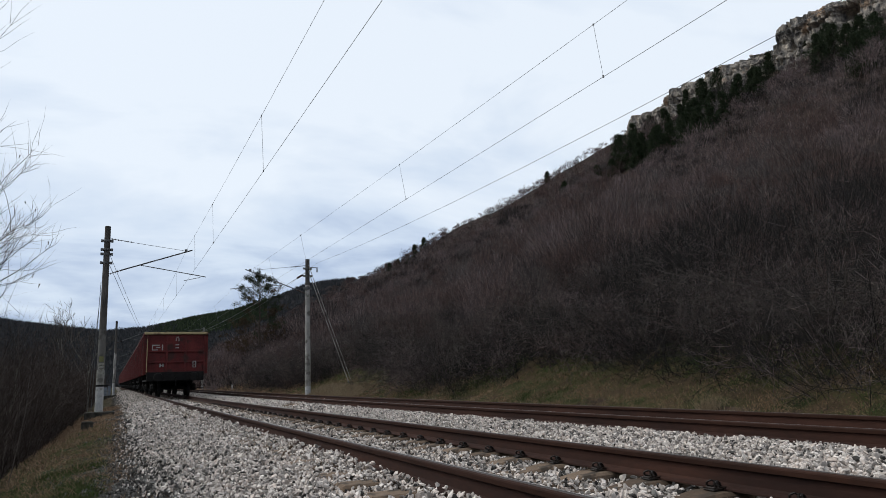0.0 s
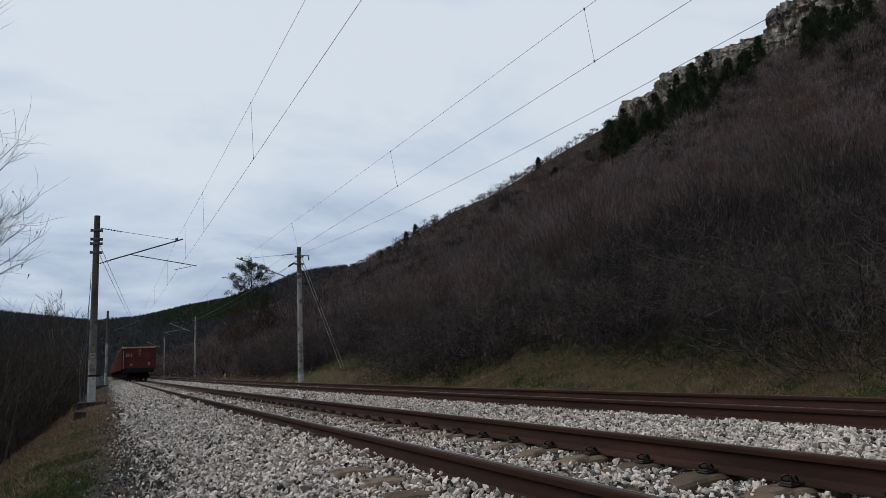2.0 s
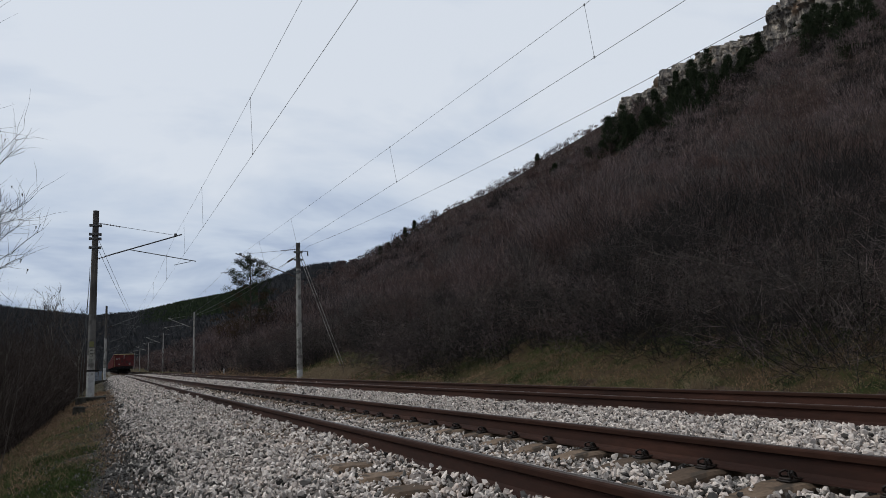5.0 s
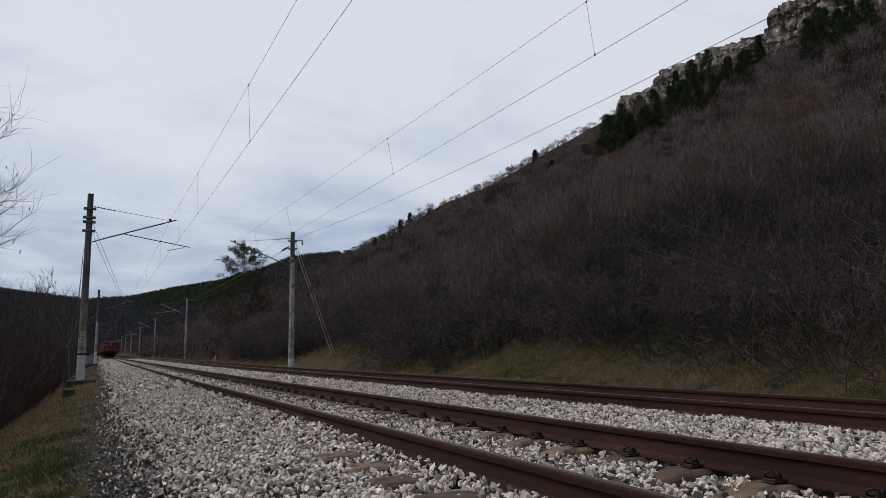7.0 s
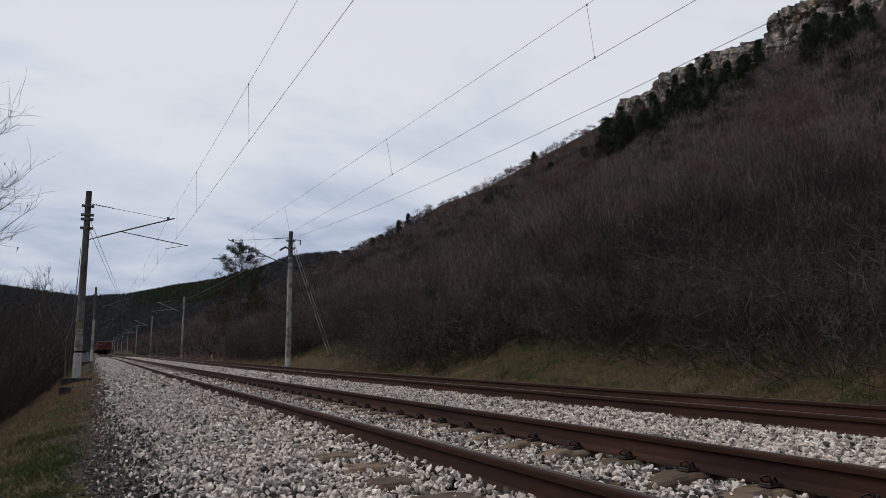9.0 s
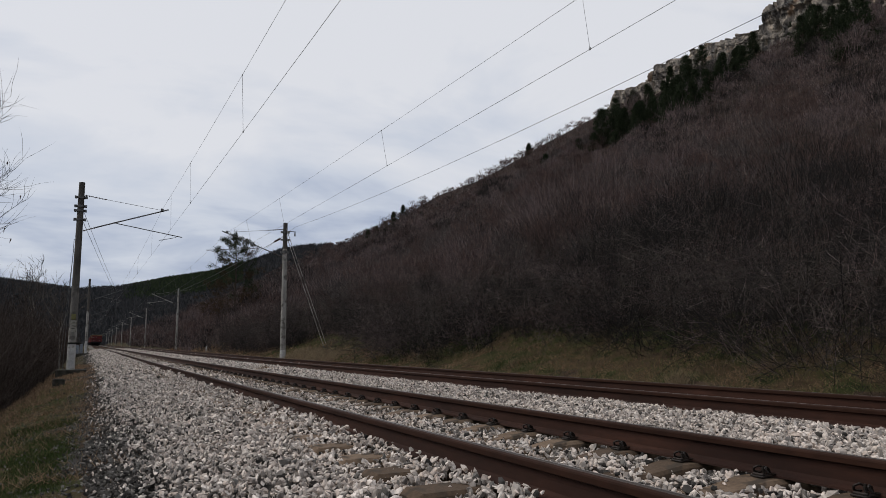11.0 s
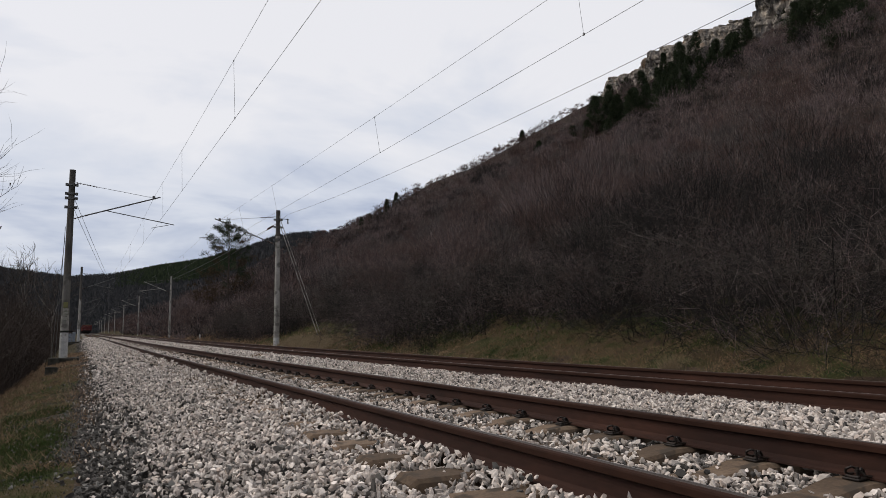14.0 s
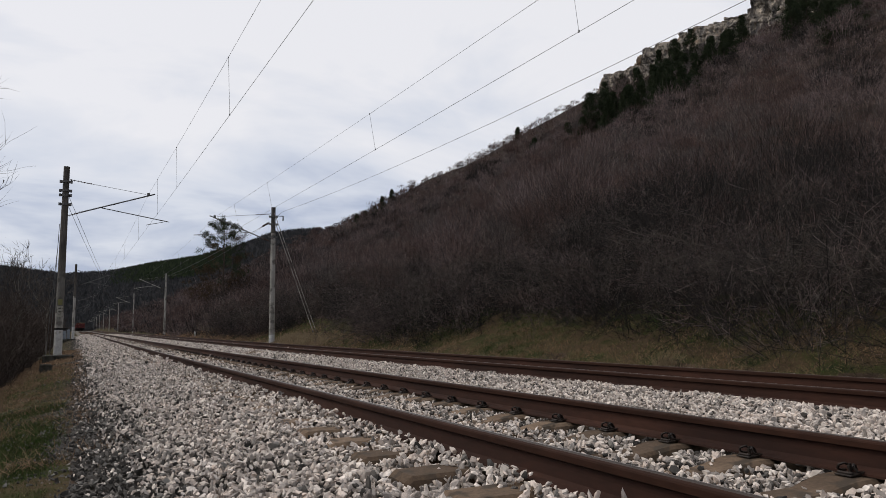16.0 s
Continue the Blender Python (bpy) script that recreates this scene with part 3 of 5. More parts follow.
def scatter_stones(name, label, y0, y1, density, r0, r1, kind, layers=1, behind=False, single=False):
    n = int((9.9 + 1.6) * (y1 - y0) * density * layers)
    u, y = rng.uniform(-1.6, 9.9, n), rng.uniform(y0, y1, n)
    shown = (0.454 * u + 0.891 * y > 3.0) & (u < 1.8 * y + 1.2)   # stones start a few paces out
    shown = ~shown if behind else shown
    u, y = u[shown], y[shown]
    n = len(u)
    # thin out over the sleepers and under the rails
    keep = np.ones(n, bool)
    for x0, phase in ((RAIL_A, SLEEPER_0), (RAIL_B, SLEEPER_0 + 0.2)):
        off = np.abs((y - phase + SLEEPER_STEP / 2) % SLEEPER_STEP - SLEEPER_STEP / 2)
        mid = x0 + GAUGE / 2
        on = (off < 0.15) & (np.abs(u - mid) < 1.22)
        near_rail = on & ((np.abs(u - x0) < 0.30) | (np.abs(u - x0 - GAUGE) < 0.30))
        inner = (u > x0) & (x0 < 4)
        keep &= ~(on & inner & (rng.random(n) < np.interp(y, [3.0, 4.5, 7.0], [0.82, 0.55, 0.12]))) & ~(near_rail & inner & (rng.random(n) < 0.96)) & ~(on & (u < x0 - 0.30) & (x0 < 4) & (rng.random(n) < 0.72))
        for x in (x0, x0 + GAUGE):
            keep &= np.abs(u - x) > 0.085
    edge = np.clip(np.minimum((u + 0.45) / 0.6, (9.9 - u) / 0.5), 0, 1)
    stray = np.clip((u + 1.6) / 1.35, 0, 1) ** 1.7 * 0.34   # strays thrown out over the verge
    keep &= rng.random(n) < np.maximum(edge ** 0.7, stray)
    u, y, edge = u[keep], y[keep], edge[keep]
    n = len(u)
    r = rng.uniform(r0, r1, n) * np.where(rng.random(n) < 0.12, 1.35, 1.0) * (0.55 + 0.45 * edge)
    shapes, f = stone_shapes(kind, n)
    z = bed_z(u, y) + 0.022 * bump_field(u, y, 0.33) + rng.uniform(-0.034, 0.024, n)
    z += 0.105 * np.clip(1 - (RAIL_A - u) / 0.32, 0, 1) * (u < RAIL_A) + 0.015 * ((u > RAIL_B - 0.9) & (u < RAIL_B + GAUGE + 0.6))
    z += 0.035 * ((u > RAIL_A - 1.3) & (u < RAIL_A)) * np.clip((y - 4.0) / 2.5, 0, 1)
    p = np.stack([u + track_x(y), y, z], 1)
    if single:
        bed = thing("ballast_patch", "loose pale angular limestone pieces on the ballast shoulder", "ballast")
        protos, proto_faces = STONE_KINDS[0]
        pieces = [arrays_to_mesh("stone", protos[k], proto_faces[k], M_STONE_EACH) for k in range(len(protos))]
        here = np.flatnonzero((u > 0.85) & (u < 1.7) & (y > 3.0) & (y < 3.3))[:300]
        for i in here:
            a, b, c = rng.uniform(0, 360, 3)
            squash = Matrix.Diagonal((float(rng.uniform(1.0, 1.7)), float(rng.uniform(0.72, 1.1)), float(rng.uniform(0.42, 0.78)), 1))
            link("stone", pieces[int(rng.integers(0, len(pieces)))], bed, m=pose(float(p[i, 0]), y[i], float(z[i]), a, b, c) @ Matrix.Scale(float(r[i]), 4) @ squash)
        rest = np.setdiff1d(np.arange(n), here)
        u, y, r, p, shapes, f = u[rest], y[rest], r[rest], p[rest], shapes[rest], f[rest]
        n = len(u)
    v = (shapes * r[:, None, None] + p[:, None]).reshape(-1, 3)
    k = shapes.shape[1]
    faces = (np.arange(n)[:, None, None] * k + f).reshape(-1, 3)
    dirty = (u + rng.normal(0, 0.22, n) < np.interp(y, [8, 16], [0.42, 0.28])) | (rng.random(n) < np.where((u > RAIL_A) & (u < RAIL_A + GAUGE), 0.2, 0.07))
    slots = np.repeat(dirty.astype(int), f.shape[1])
    ob = link(name, arrays_to_mesh(name, v, faces, [M_STONE, M_DIRTY], slots))
    tagged(ob, label, "ballast", kind="stuff")


scatter_stones("ballast_stones", "pale angular crushed limestone between the rails", 0.8, 4.2, 1150, 0.0130, 0.0255, 0, single=True)
scatter_stones("ballast_stones", "pale angular crushed limestone between the rails", 4.2, 7.5, 1020, 0.0125, 0.0240, 1)
scatter_stones("ballast_stones", "pale crushed limestone along the track bed", 7.5, 18, 560, 0.0160, 0.0265, 2)
scatter_stones("ballast_stones", "pale crushed limestone fading down the line", 18, 70, 80, 0.033, 0.053, 2)
scatter_stones("ballast_stones", "coarse pale crushed limestone around the near rails", -14, 6.5, 140, 0.046, 0.070, 2, behind=True)
scatter_stones("ballast_stones", "pale crushed limestone fading down the line", 70, 125, 26, 0.05, 0.08, 2)


# ---- overhead line masts ----
def insulator(a, b, parent, r=0.055, sheds=5):
    a, b = Vector(a), Vector(b)
    bm = bmesh.new()
    tube(bm, a, b, r * 0.35, sides=8)
    for i in range(sheds):
        c = a.lerp(b, (i + 0.5) / sheds)
        d = (b - a).normalized() * 0.014
        tube(bm, c - d, c + d, r, r * 0.6, sides=10)
    return part("insulator", bm, M_PORC, parent)


def mast(name, label, x, y, base, top, lean=0.0, dark_from=None, white_to=None, radius=(0.19, 0.125), footing=True, mid_from=None):
    """A spun-concrete pole; x, y is its foot, heights are above the near rails."""
    m = thing(name, label, "mast", pose(x, y, base, 0, lean, 0), group="overhead line masts")
    h = top - base
    edges = [(0.0, M_WHITE if white_to else M_CONC)]
    if white_to:
        edges.append((white_to, M_CONC))
    if mid_from:
        edges.append((mid_from, M_CONC_MID))
    if dark_from:
        edges.append((dark_from, M_CONC_DARK))
    edges.append((h, None))
    for (z0, mat), (z1, _) in zip(edges, edges[1:]):
        r_a = radius[0] + (radius[1] - radius[0]) * z0 / h
        r_b = radius[0] + (radius[1] - radius[0]) * z1 / h
        bm = bmesh.new()
        tube(bm, (0, 0, z0), (0, 0, z1), r_a, r_b, sides=20)
        part("pole_section", bm, mat, m, smooth=False)
    if footing:
        bm = bmesh.new()
        box(bm, -0.55, 0.62, -0.45, 0.45, -0.55, 0.02, 0.03)
        part("footing", bm, M_FOUND, m, "dark mossy concrete footing")
    return m


def collar(m, z, r):
    bm = bmesh.new()
    tube(bm, (0, 0, z - 0.05), (0, 0, z + 0.05), r + 0.02, sides=16)
    for s in (-1, 1):
        box(bm, s * (r + 0.07) - 0.05, s * (r + 0.07) + 0.05, -0.05, 0.05, z - 0.06, z + 0.06, 0.008)
    part("clamp_band", bm, M_STEEL, m)


def cantilever(m, side, root_z, stay_z, tip, contact_tip, contact, thin=1.0, steel=None):
    """Bracket tube rising to the carrier wire, top stay, registration arm and steady arm. side: +1 reaches to the right."""
    s = side
    bm = bmesh.new()
    tube(bm, (s * 0.62, 0, root_z + (tip[1] - root_z) * 0.16), (s * (tip[0] + 0.28), 0, tip[1] + 0.08), 0.030 * thin, sides=8)
    part("bracket_tube", bm, steel or M_STEEL, m)
    insulator((s * 0.14, 0, root_z), (s * 0.64, 0, root_z + (tip[1] - root_z) * 0.165), m)
    insulator((s * 0.14, 0, stay_z), (s * 1.05, 0, stay_z + (tip[1] - stay_z) * 0.28), m, 0.045, 7)
    bm = bmesh.new()
    tube(bm, (s * 1.05, 0, stay_z + (tip[1] - stay_z) * 0.28), (s * (tip[0] - 0.1), 0, tip[1] + 0.04), 0.009 * thin, sides=6)
    part("top_stay", bm, steel or M_STEEL, m)
    bm = bmesh.new()
    k = 0.40
    joint = Vector((s * (0.14 + (tip[0] - 0.14) * k), 0, root_z + (tip[1] - root_z) * k - 0.02))
    tube(bm, joint, (s * contact_tip[0], 0, contact_tip[1]), 0.020 * thin, sides=8)
    part("registration_arm", bm, steel or M_STEEL, m)
    bm = bmesh.new()
    tube(bm, (s * (contact_tip[0] - 0.25), 0, contact_tip[1] - 0.02), (s * contact[0], 0, contact[1] + 0.02), 0.013 * thin, sides=6)
    part("steady_arm", bm, steel or M_STEEL, m)
    bm = bmesh.new()
    box(bm, s * tip[0] - 0.06, s * tip[0] + 0.06, -0.06, 0.06, tip[1] - 0.03, tip[1] + 0.11, 0.01)
    part("wire_clamp", bm, steel or M_STEEL, m)


MAST_Y = [34.6, 92.0]
STEP_R = 57.6
m1 = mast("overhead_mast", "concrete mast, blackened top, white-painted foot, beside ballast", MAST_L + 0.02, MAST_Y[0], -0.38, 7.84, -0.1, dark_from=3.6, mid_from=1.8, white_to=1.12, radius=(0.168, 0.122))
cantilever(m1, 1, 6.05, 7.66, (3.36, 7.2), (4.28, 6.02), (3.30, 5.80))
for z in (6.55, 6.95, 7.15, 7.55):
    collar(m1, z, 0.135)
bm = bmesh.new()
tube(bm, (0, 0, 1.09), (0, 0, 1.17), 0.174, sides=18)
box(bm, 0.16, 0.34, -0.02, 0.02, 1.10, 1.16)
part("steel_band", bm, M_UNDER, m1)
bm = bmesh.new()
box(bm, -0.10, 0.13, -0.185, -0.155, 1.62, 2.12, 0.008)
part("sign_plate", bm, M_PLATE, m1, "weathered pale sign plate")
bm = bmesh.new()
box(bm, -0.085, 0.095, -0.18, -0.15, 2.15, 2.39, 0.008)
part("paint_mark", bm, M_MARK, m1, "faded yellow-green painted mark")
for i in range(3):
    bm = bmesh.new()
    box(bm, -0.05, 0.06, -0.189, -0.1852, 1.75 + i * 0.12, 1.77 + i * 0.12)
    part("sign_bar", bm, M_UNDER, m1)

m3 = mast("overhead_mast", "slender concrete mast with dark top, beside the line", -0.36, MAST_Y[1], -0.12, 8.5, -0.1, dark_from=4.9, white_to=1.4, radius=(0.16, 0.115))
cantilever(m3, 1, 6.05, 7.9, (3.3, 7.35), (3.7, 6.1), (3.0, 5.85), 1.4)
for i, y in enumerate((149.5, 207.0, 264.5)):
    mm = mast("overhead_mast", "distant pale concrete mast beside the line", -0.0041 * y, y, -0.2 + float(track_z(y)), 8.2 + float(track_z(y)), 0, white_to=1.4, footing=False, radius=(0.15, 0.105))
    cantilever(mm, 1, 6.0, 7.7, (3.3, 7.2), (3.8, 6.0), (3.3, 5.8), 1.2)

m2 = mast("overhead_mast", "grey concrete mast held by two stay wires, by grassy bank", MAST_R, 41.3, -0.25, 7.86, -0.25, dark_from=6.55, white_to=0.62, radius=(0.172, 0.125))
cantilever(m2, -1, 6.05, 7.72, (3.35, 7.32), (4.45, 6.25), (2.95, 5.85))
for z in (6.35, 7.1, 7.55):
    collar(m2, z, 0.14)
bm = bmesh.new()
tube(bm, (0.1, 0, 7.62), (0.62, 0, 7.62), 0.022, sides=6)
tube(bm, (0.58, 0, 7.62), (0.58, 0, 7.35), 0.03, 0.045, sides=8)
part("feeder_arm", bm, M_STEEL, m2)
for i in range(1, 9):
    y = 41.3 + STEP_R * i
    mm = mast("overhead_mast", "distant pale concrete mast beyond the second track", MAST_R + 0.12 + 0.3 * float(track_x(y)), y, -0.2 + float(track_z(y)) * 0.6, 7.95 + float(track_z(y)) * 0.8, 0, footing=False, radius=(0.145, 0.105))
    cantilever(mm, -1, 6.1, 7.8, (3.0, 7.35), (3.8, 6.2), (3.0, 5.85), 1.5, M_CONC)
    if i == 3:
        bm = bmesh.new()
        box(bm, -0.9, 0.9, -0.05, 0.05, 1.0, 1.25)
        part("switch_bar", bm, M_STEEL, mm)

# stay wires of the braced mast
for dx, top in ((0.0, 7.1), (0.42, 7.5)):
    stay = thing("stay_wire", "steel stay wire from mast to the bank", "stay wire", group="mast stays")
    bm = bmesh.new()
    tube(bm, (MAST_R - 0.02, 41.12, top), (11.84 + dx * 0.42, 38.8, 0.42), 0.020, sides=6)
    part("cable", bm, M_CONC, stay)
    bm = bmesh.new()
    tube(bm, (11.80 + dx * 0.42, 38.87, 0.58), (11.90 + dx * 0.42, 38.6, 0.05), 0.035, sides=8)
    part("anchor_rod", bm, M_STEEL, stay)


# ---- wires ----
def wire(bm, pts, r):
    """One unbroken five-sided strand along the line."""
    last = None
    for p in pts:
        ring = [bm.verts.new((p[0] + r * math.cos(k * 1.2566), p[1], p[2] + r * math.sin(k * 1.2566))) for k in range(5)]
        if last:
            for k in range(5):
                bm.faces.new((last[k], last[(k + 1) % 5], ring[(k + 1) % 5], ring[k]))
        last = ring


def span(a, b, sag, n=12):
    a, b = np.array(a, float), np.array(b, float)
    t = np.linspace(0, 1, n + 1)[:, None]
    p = a + (b - a) * t
    p[:, 2] -= sag * 4 * (t * (1 - t))[:, 0]
    return [tuple(q) for q in p]


def height_on(pts, y):
    return float(np.interp(y, [p[1] for p in pts], [p[2] for p in pts])), float(np.interp(y, [p[1] for p in pts], [p[0] for p in pts]))


def catenary(supports, droppers, label, sag=0.42, r_c=0.0044, r_m=0.0038):
    """supports: (y, x of contact, z of contact, x of carrier, z of carrier)."""
    cat = thing("catenary_wire", label, "overhead wire")
    bm_c, bm_m = bmesh.new(), bmesh.new()
    line_c, line_m = [], []
    for k, (p, q) in enumerate(zip(supports, supports[1:])):
        con = span((p[1], p[0], p[2]), (q[1], q[0], q[2]), 0.06)
        car = span((p[3], p[0], p[4]), (q[3], q[0], q[4]), sag if k == 0 else 0.42)
        fat = 1.0 if p[0] < 40 else 1.5
        line_c += con[len(line_c) > 0:]
        line_m += car[len(line_m) > 0:]
        for y in droppers[k] if k < len(droppers) else np.linspace(p[0] + 6, q[0] - 6, 5):
            z0, x0 = height_on(con, y)
            z1, x1 = height_on(car, y)
            hang = bmesh.new()
            tube(hang, (x0, y, z0), (x1, y, z1), 0.004 * fat, sides=4, caps=False)
            box(hang, x0 - 0.010, x0 + 0.010, y - 0.014, y + 0.014, z0 - 0.012, z0 + 0.028)
            box(hang, x1 - 0.010, x1 + 0.010, y - 0.014, y + 0.014, z1 - 0.014, z1 + 0.014)
            part("dropper", hang, M_WIRE, cat)
    wire(bm_c, line_c, r_c)
    wire(bm_m, line_m, r_m)
    part("contact_wire", bm_c, M_WIRE, cat)
    part("carrier_wire", bm_m, M_WIRE, cat)


def far_supports(x_c, x_m, zc, zm, ys):
    return [(y, x_c + float(track_x(y)), zc + float(track_z(y)), x_m + float(track_x(y)), zm + float(track_z(y))) for y in ys]


catenary([(-23.0, 2.95, 5.3, 2.87, 7.1), (34.6, 2.75, 5.46, 2.70, 6.95)] + far_supports(2.6, 2.75, 5.5, 6.95, [92, 149.5, 207, 264.5, 322]), [[-14, -5, 6.7, 15.7, 24.8, 31.0]], "contact and carrier wires with droppers over the near track", 0.36)
catenary([(-16.3, 7.2, 5.2, 7.22, 5.95), (41.3, 7.15, 5.92, 6.84, 7.15)] + far_supports(7.1, 7.0, 5.6, 7.0, [41.3 + STEP_R * i for i in range(1, 6)]), [[-8, 0.3, 8.9, 17.9, 29.6, 36.5]], "contact and carrier wires with droppers over the second track", 0.1)
feeder = thing("feeder_wire", "single feeder wire on mast-top arms", "overhead wire")
bm = bmesh.new()
stops = [(MAST_R + 0.6 + float(track_x(y)), y, (7.0 if y < 0 else 7.6) + float(track_z(y)) * 0.8) for y in [-16.3 + STEP_R * i for i in range(0, 6)]]
for a, b in zip(stops, stops[1:]):
    wire(bm, span(a, b, 0.76), 0.0065)
part("cable", bm, M_WIRE, feeder)
for k, z in enumerate((6.1, 6.55)):
    slack = thing("return_wire", "thin return wire hung between two masts", "overhead wire", group="return wires")
    bm = bmesh.new()
    wire(bm, span((MAST_L + 0.14, 34.7, z), (2.25 + k * 0.25, 91.8, 7.2), 0.1), 0.010)
    part("cable", bm, M_WIRE, slack)

anchored = thing("anchored_wire", "tensioned wire tied off at the braced mast through an insulator", "overhead wire")
bm = bmesh.new()
wire(bm, span((MAST_R - 0.12, 41.4, 7.05), (MAST_R - 0.35, 98.8, 7.65), 0.25), 0.012)
part("cable", bm, M_WIRE, anchored)
insulator((MAST_R - 0.125, 42.2, 7.045), (MAST_R - 0.13, 43.6, 7.035), anchored, 0.06, 8)
for k in range(2):
    lead = thing("earth_lead", "thin earth lead running down beside the mast", "cable", group="earth leads")
    bm = bmesh.new()
    tube(bm, (MAST_L - 0.16, 34.62 + 0.1 * k, 5.3 - 0.5 * k), (MAST_L - 0.30 - 0.16 * k, 34.9, -0.85), 0.011, sides=6)
    part("cable", bm, M_STEEL, lead)

# ---- small things beside the line ----
bm = bmesh.new()
box(bm, -0.16, 0.16, -0.16, 0.16, -0.15, 0.24, 0.03)
tagged(part("concrete_block", bm, M_FOUND, m=pose(-0.80, 25.2, -0.62, 0, 2, 8)), "small dark concrete block in the grass", "concrete block")
marker = thing("marker_post", "short white concrete marker post beyond the tracks", "marker post", pose(10.45, 74, -0.1))
bm = bmesh.new()
box(bm, -0.07, 0.07, -0.06, 0.06, -0.3, 0.45, 0.015)
part("post", bm, M_CONC, marker)
bm = bmesh.new()
box(bm, -0.066, 0.066, -0.056, 0.056, 0.45, 0.75, 0.015)
part("painted_top", bm, M_WHITE, marker, "white painted top")
for k, (x, y, w, h) in enumerate(((-0.95, 86.0, 0.15, 1.15), (-0.6, 89.5, 0.16, 1.3))):
    cab = thing("signal_cabinet", "narrow grey-blue line-side cabinet on a plinth", "cabinet", pose(x + float(track_x(y)), y, -0.35), group="line-side cabinets")
    bm = bmesh.new()
    box(bm, -w, w, -0.2, 0.2, 0.25, h, 0.03)
    part("casing", bm, M_CABIN, cab)
    bm = bmesh.new()
    box(bm, -w - 0.08, w + 0.08, -0.28, 0.28, -0.2, 0.25, 0.02)
    part("plinth", bm, M_FOUND, cab)


# ---- goods train ----
WAGON_LEN, WAGON_PITCH = 13.0, 14.04
SPEED, TRAIN_START = 19.0, 40.0


def build_wagon():
    """An open high-sided bogie wagon; its tail face stands at y = 0 and it reaches forward along +y. z = 0 is the rail."""
    w = thing("open_goods_wagon", "red high-sided open goods wagon with ochre top rim", "goods wagon", group="train wagons")
    z0, z1, hw, ln = 1.27, 3.30, 1.47, WAGON_LEN
    y0 = 0.62
    bm = bmesh.new()
    for s in (-1, 1):
        box(bm, s * hw - 0.03, s * hw + 0.03, y0, y0 + ln, z0, z1)
    box(bm, -hw, hw, y0 + 0.03, y0 + ln - 0.03, z0, z0 + 0.06)
    part("side_walls", bm, M_RED, w)
    for yy, s in ((y0, -1), (y0 + ln, 1)):
        bm = bmesh.new()
        box(bm, -hw + 0.03, hw - 0.03, yy - 0.03, yy + 0.03, z0, z1)
        wall = part("end_wall", bm, M_RED, w)
        for x in (-1.42, -0.47, 0.47, 1.42):
            bm = bmesh.new()
            box(bm, x - 0.05, x + 0.05, yy + s * 0.06 - 0.05, yy + s * 0.06 + 0.05, z0 - 0.05, z1 - 0.02, 0.012)
            part("end_post", bm, M_RED, wall)
        for z in (1.82, 2.38):
            bm = bmesh.new()
            box(bm, -1.42, 1.42, yy + s * 0.05 - 0.045, yy + s * 0.05 + 0.045, z - 0.045, z + 0.045, 0.012)
            part("cross_rib", bm, M_RED, wall)
    for s in (-1, 1):
        for k in range(10):
            y = y0 + 0.08 + k * (ln - 0.16) / 9
            bm = bmesh.new()
            box(bm, s * (hw + 0.08) - 0.07, s * (hw + 0.08) + 0.07, y - 0.06, y + 0.06, z0 - 0.1, z1 - 0.02, 0.012)
            part("side_rib", bm, M_RED, w)
        bm = bmesh.new()
        box(bm, s * (hw + 0.06) - 0.04, s * (hw + 0.06) + 0.04, y0, y0 + ln, 2.2, 2.3)
        part("waist_rail", bm, M_RED, w)
    for s in (-1, 1):
        bm = bmesh.new()
        box(bm, s * (hw + 0.04) - 0.10, s * (hw + 0.04) + 0.10, y0 - 0.10, y0 + ln + 0.10, z1 - 0.02, z1 + 0.10, 0.02)
        part("side_rim", bm, M_RED, w)
    bm = bmesh.new()
    for yy in (y0 - 0.03, y0 + ln + 0.03):
        box(bm, -hw - 0.13, hw + 0.13, yy - 0.11, yy + 0.11, z1 - 0.024, z1 + 0.104, 0.02)
    part("top_rim", bm, M_RIM, w, "ochre painted top rim")
    bm = bmesh.new()
    for s in (-1, 1):
        box(bm, s * 1.15 - 0.08, s * 1.15 + 0.08, y0 - 0.05, y0 + ln + 0.05, 0.86, z0 - 0.005)
        box(bm, s * 0.25 - 0.06, s * 0.25 + 0.06, y0, y0 + ln, 0.8, z0 - 0.005)
    for yy in (y0 - 0.08, y0 + ln + 0.08):
        box(bm, -1.42, 1.42, yy - 0.09, yy + 0.09, 0.82, z0 + 0.03, 0.02)
    for k in range(6):
        y = y0 + 1.5 + k * 2
        box(bm, -1.3, 1.3, y - 0.06, y + 0.06, 0.95, z0 - 0.01)
    box(bm, -0.9, -0.3, 5.8, 6.9, 0.45, 0.85, 0.03)
    part("underframe", bm, M_UNDER, w)
    for yy, s in ((y0 - 0.15, -1), (y0 + ln + 0.15, 1)):
        for x in (-0.875, 0.875):
            bm = bmesh.new()
            tube(bm, (x, yy, 1.03), (x, yy + s * 0.34, 1.03), 0.085, 0.075, sides=12)
            tube(bm, (x, yy + s * 0.34, 1.03), (x, yy + s * 0.40, 1.03), 0.23, 0.21, sides=18)
            part("buffer", bm, M_UNDER, w)
        bm = bmesh.new()
        tube(bm, (0, yy, 1.0), (0, yy + s * 0.22, 0.98), 0.05, sides=8)
        tube(bm, (0, yy + s * 0.20, 0.98), (0, yy + s * 0.22, 0.55), 0.035, sides=8)
        part("coupling_hook", bm, M_UNDER, w)
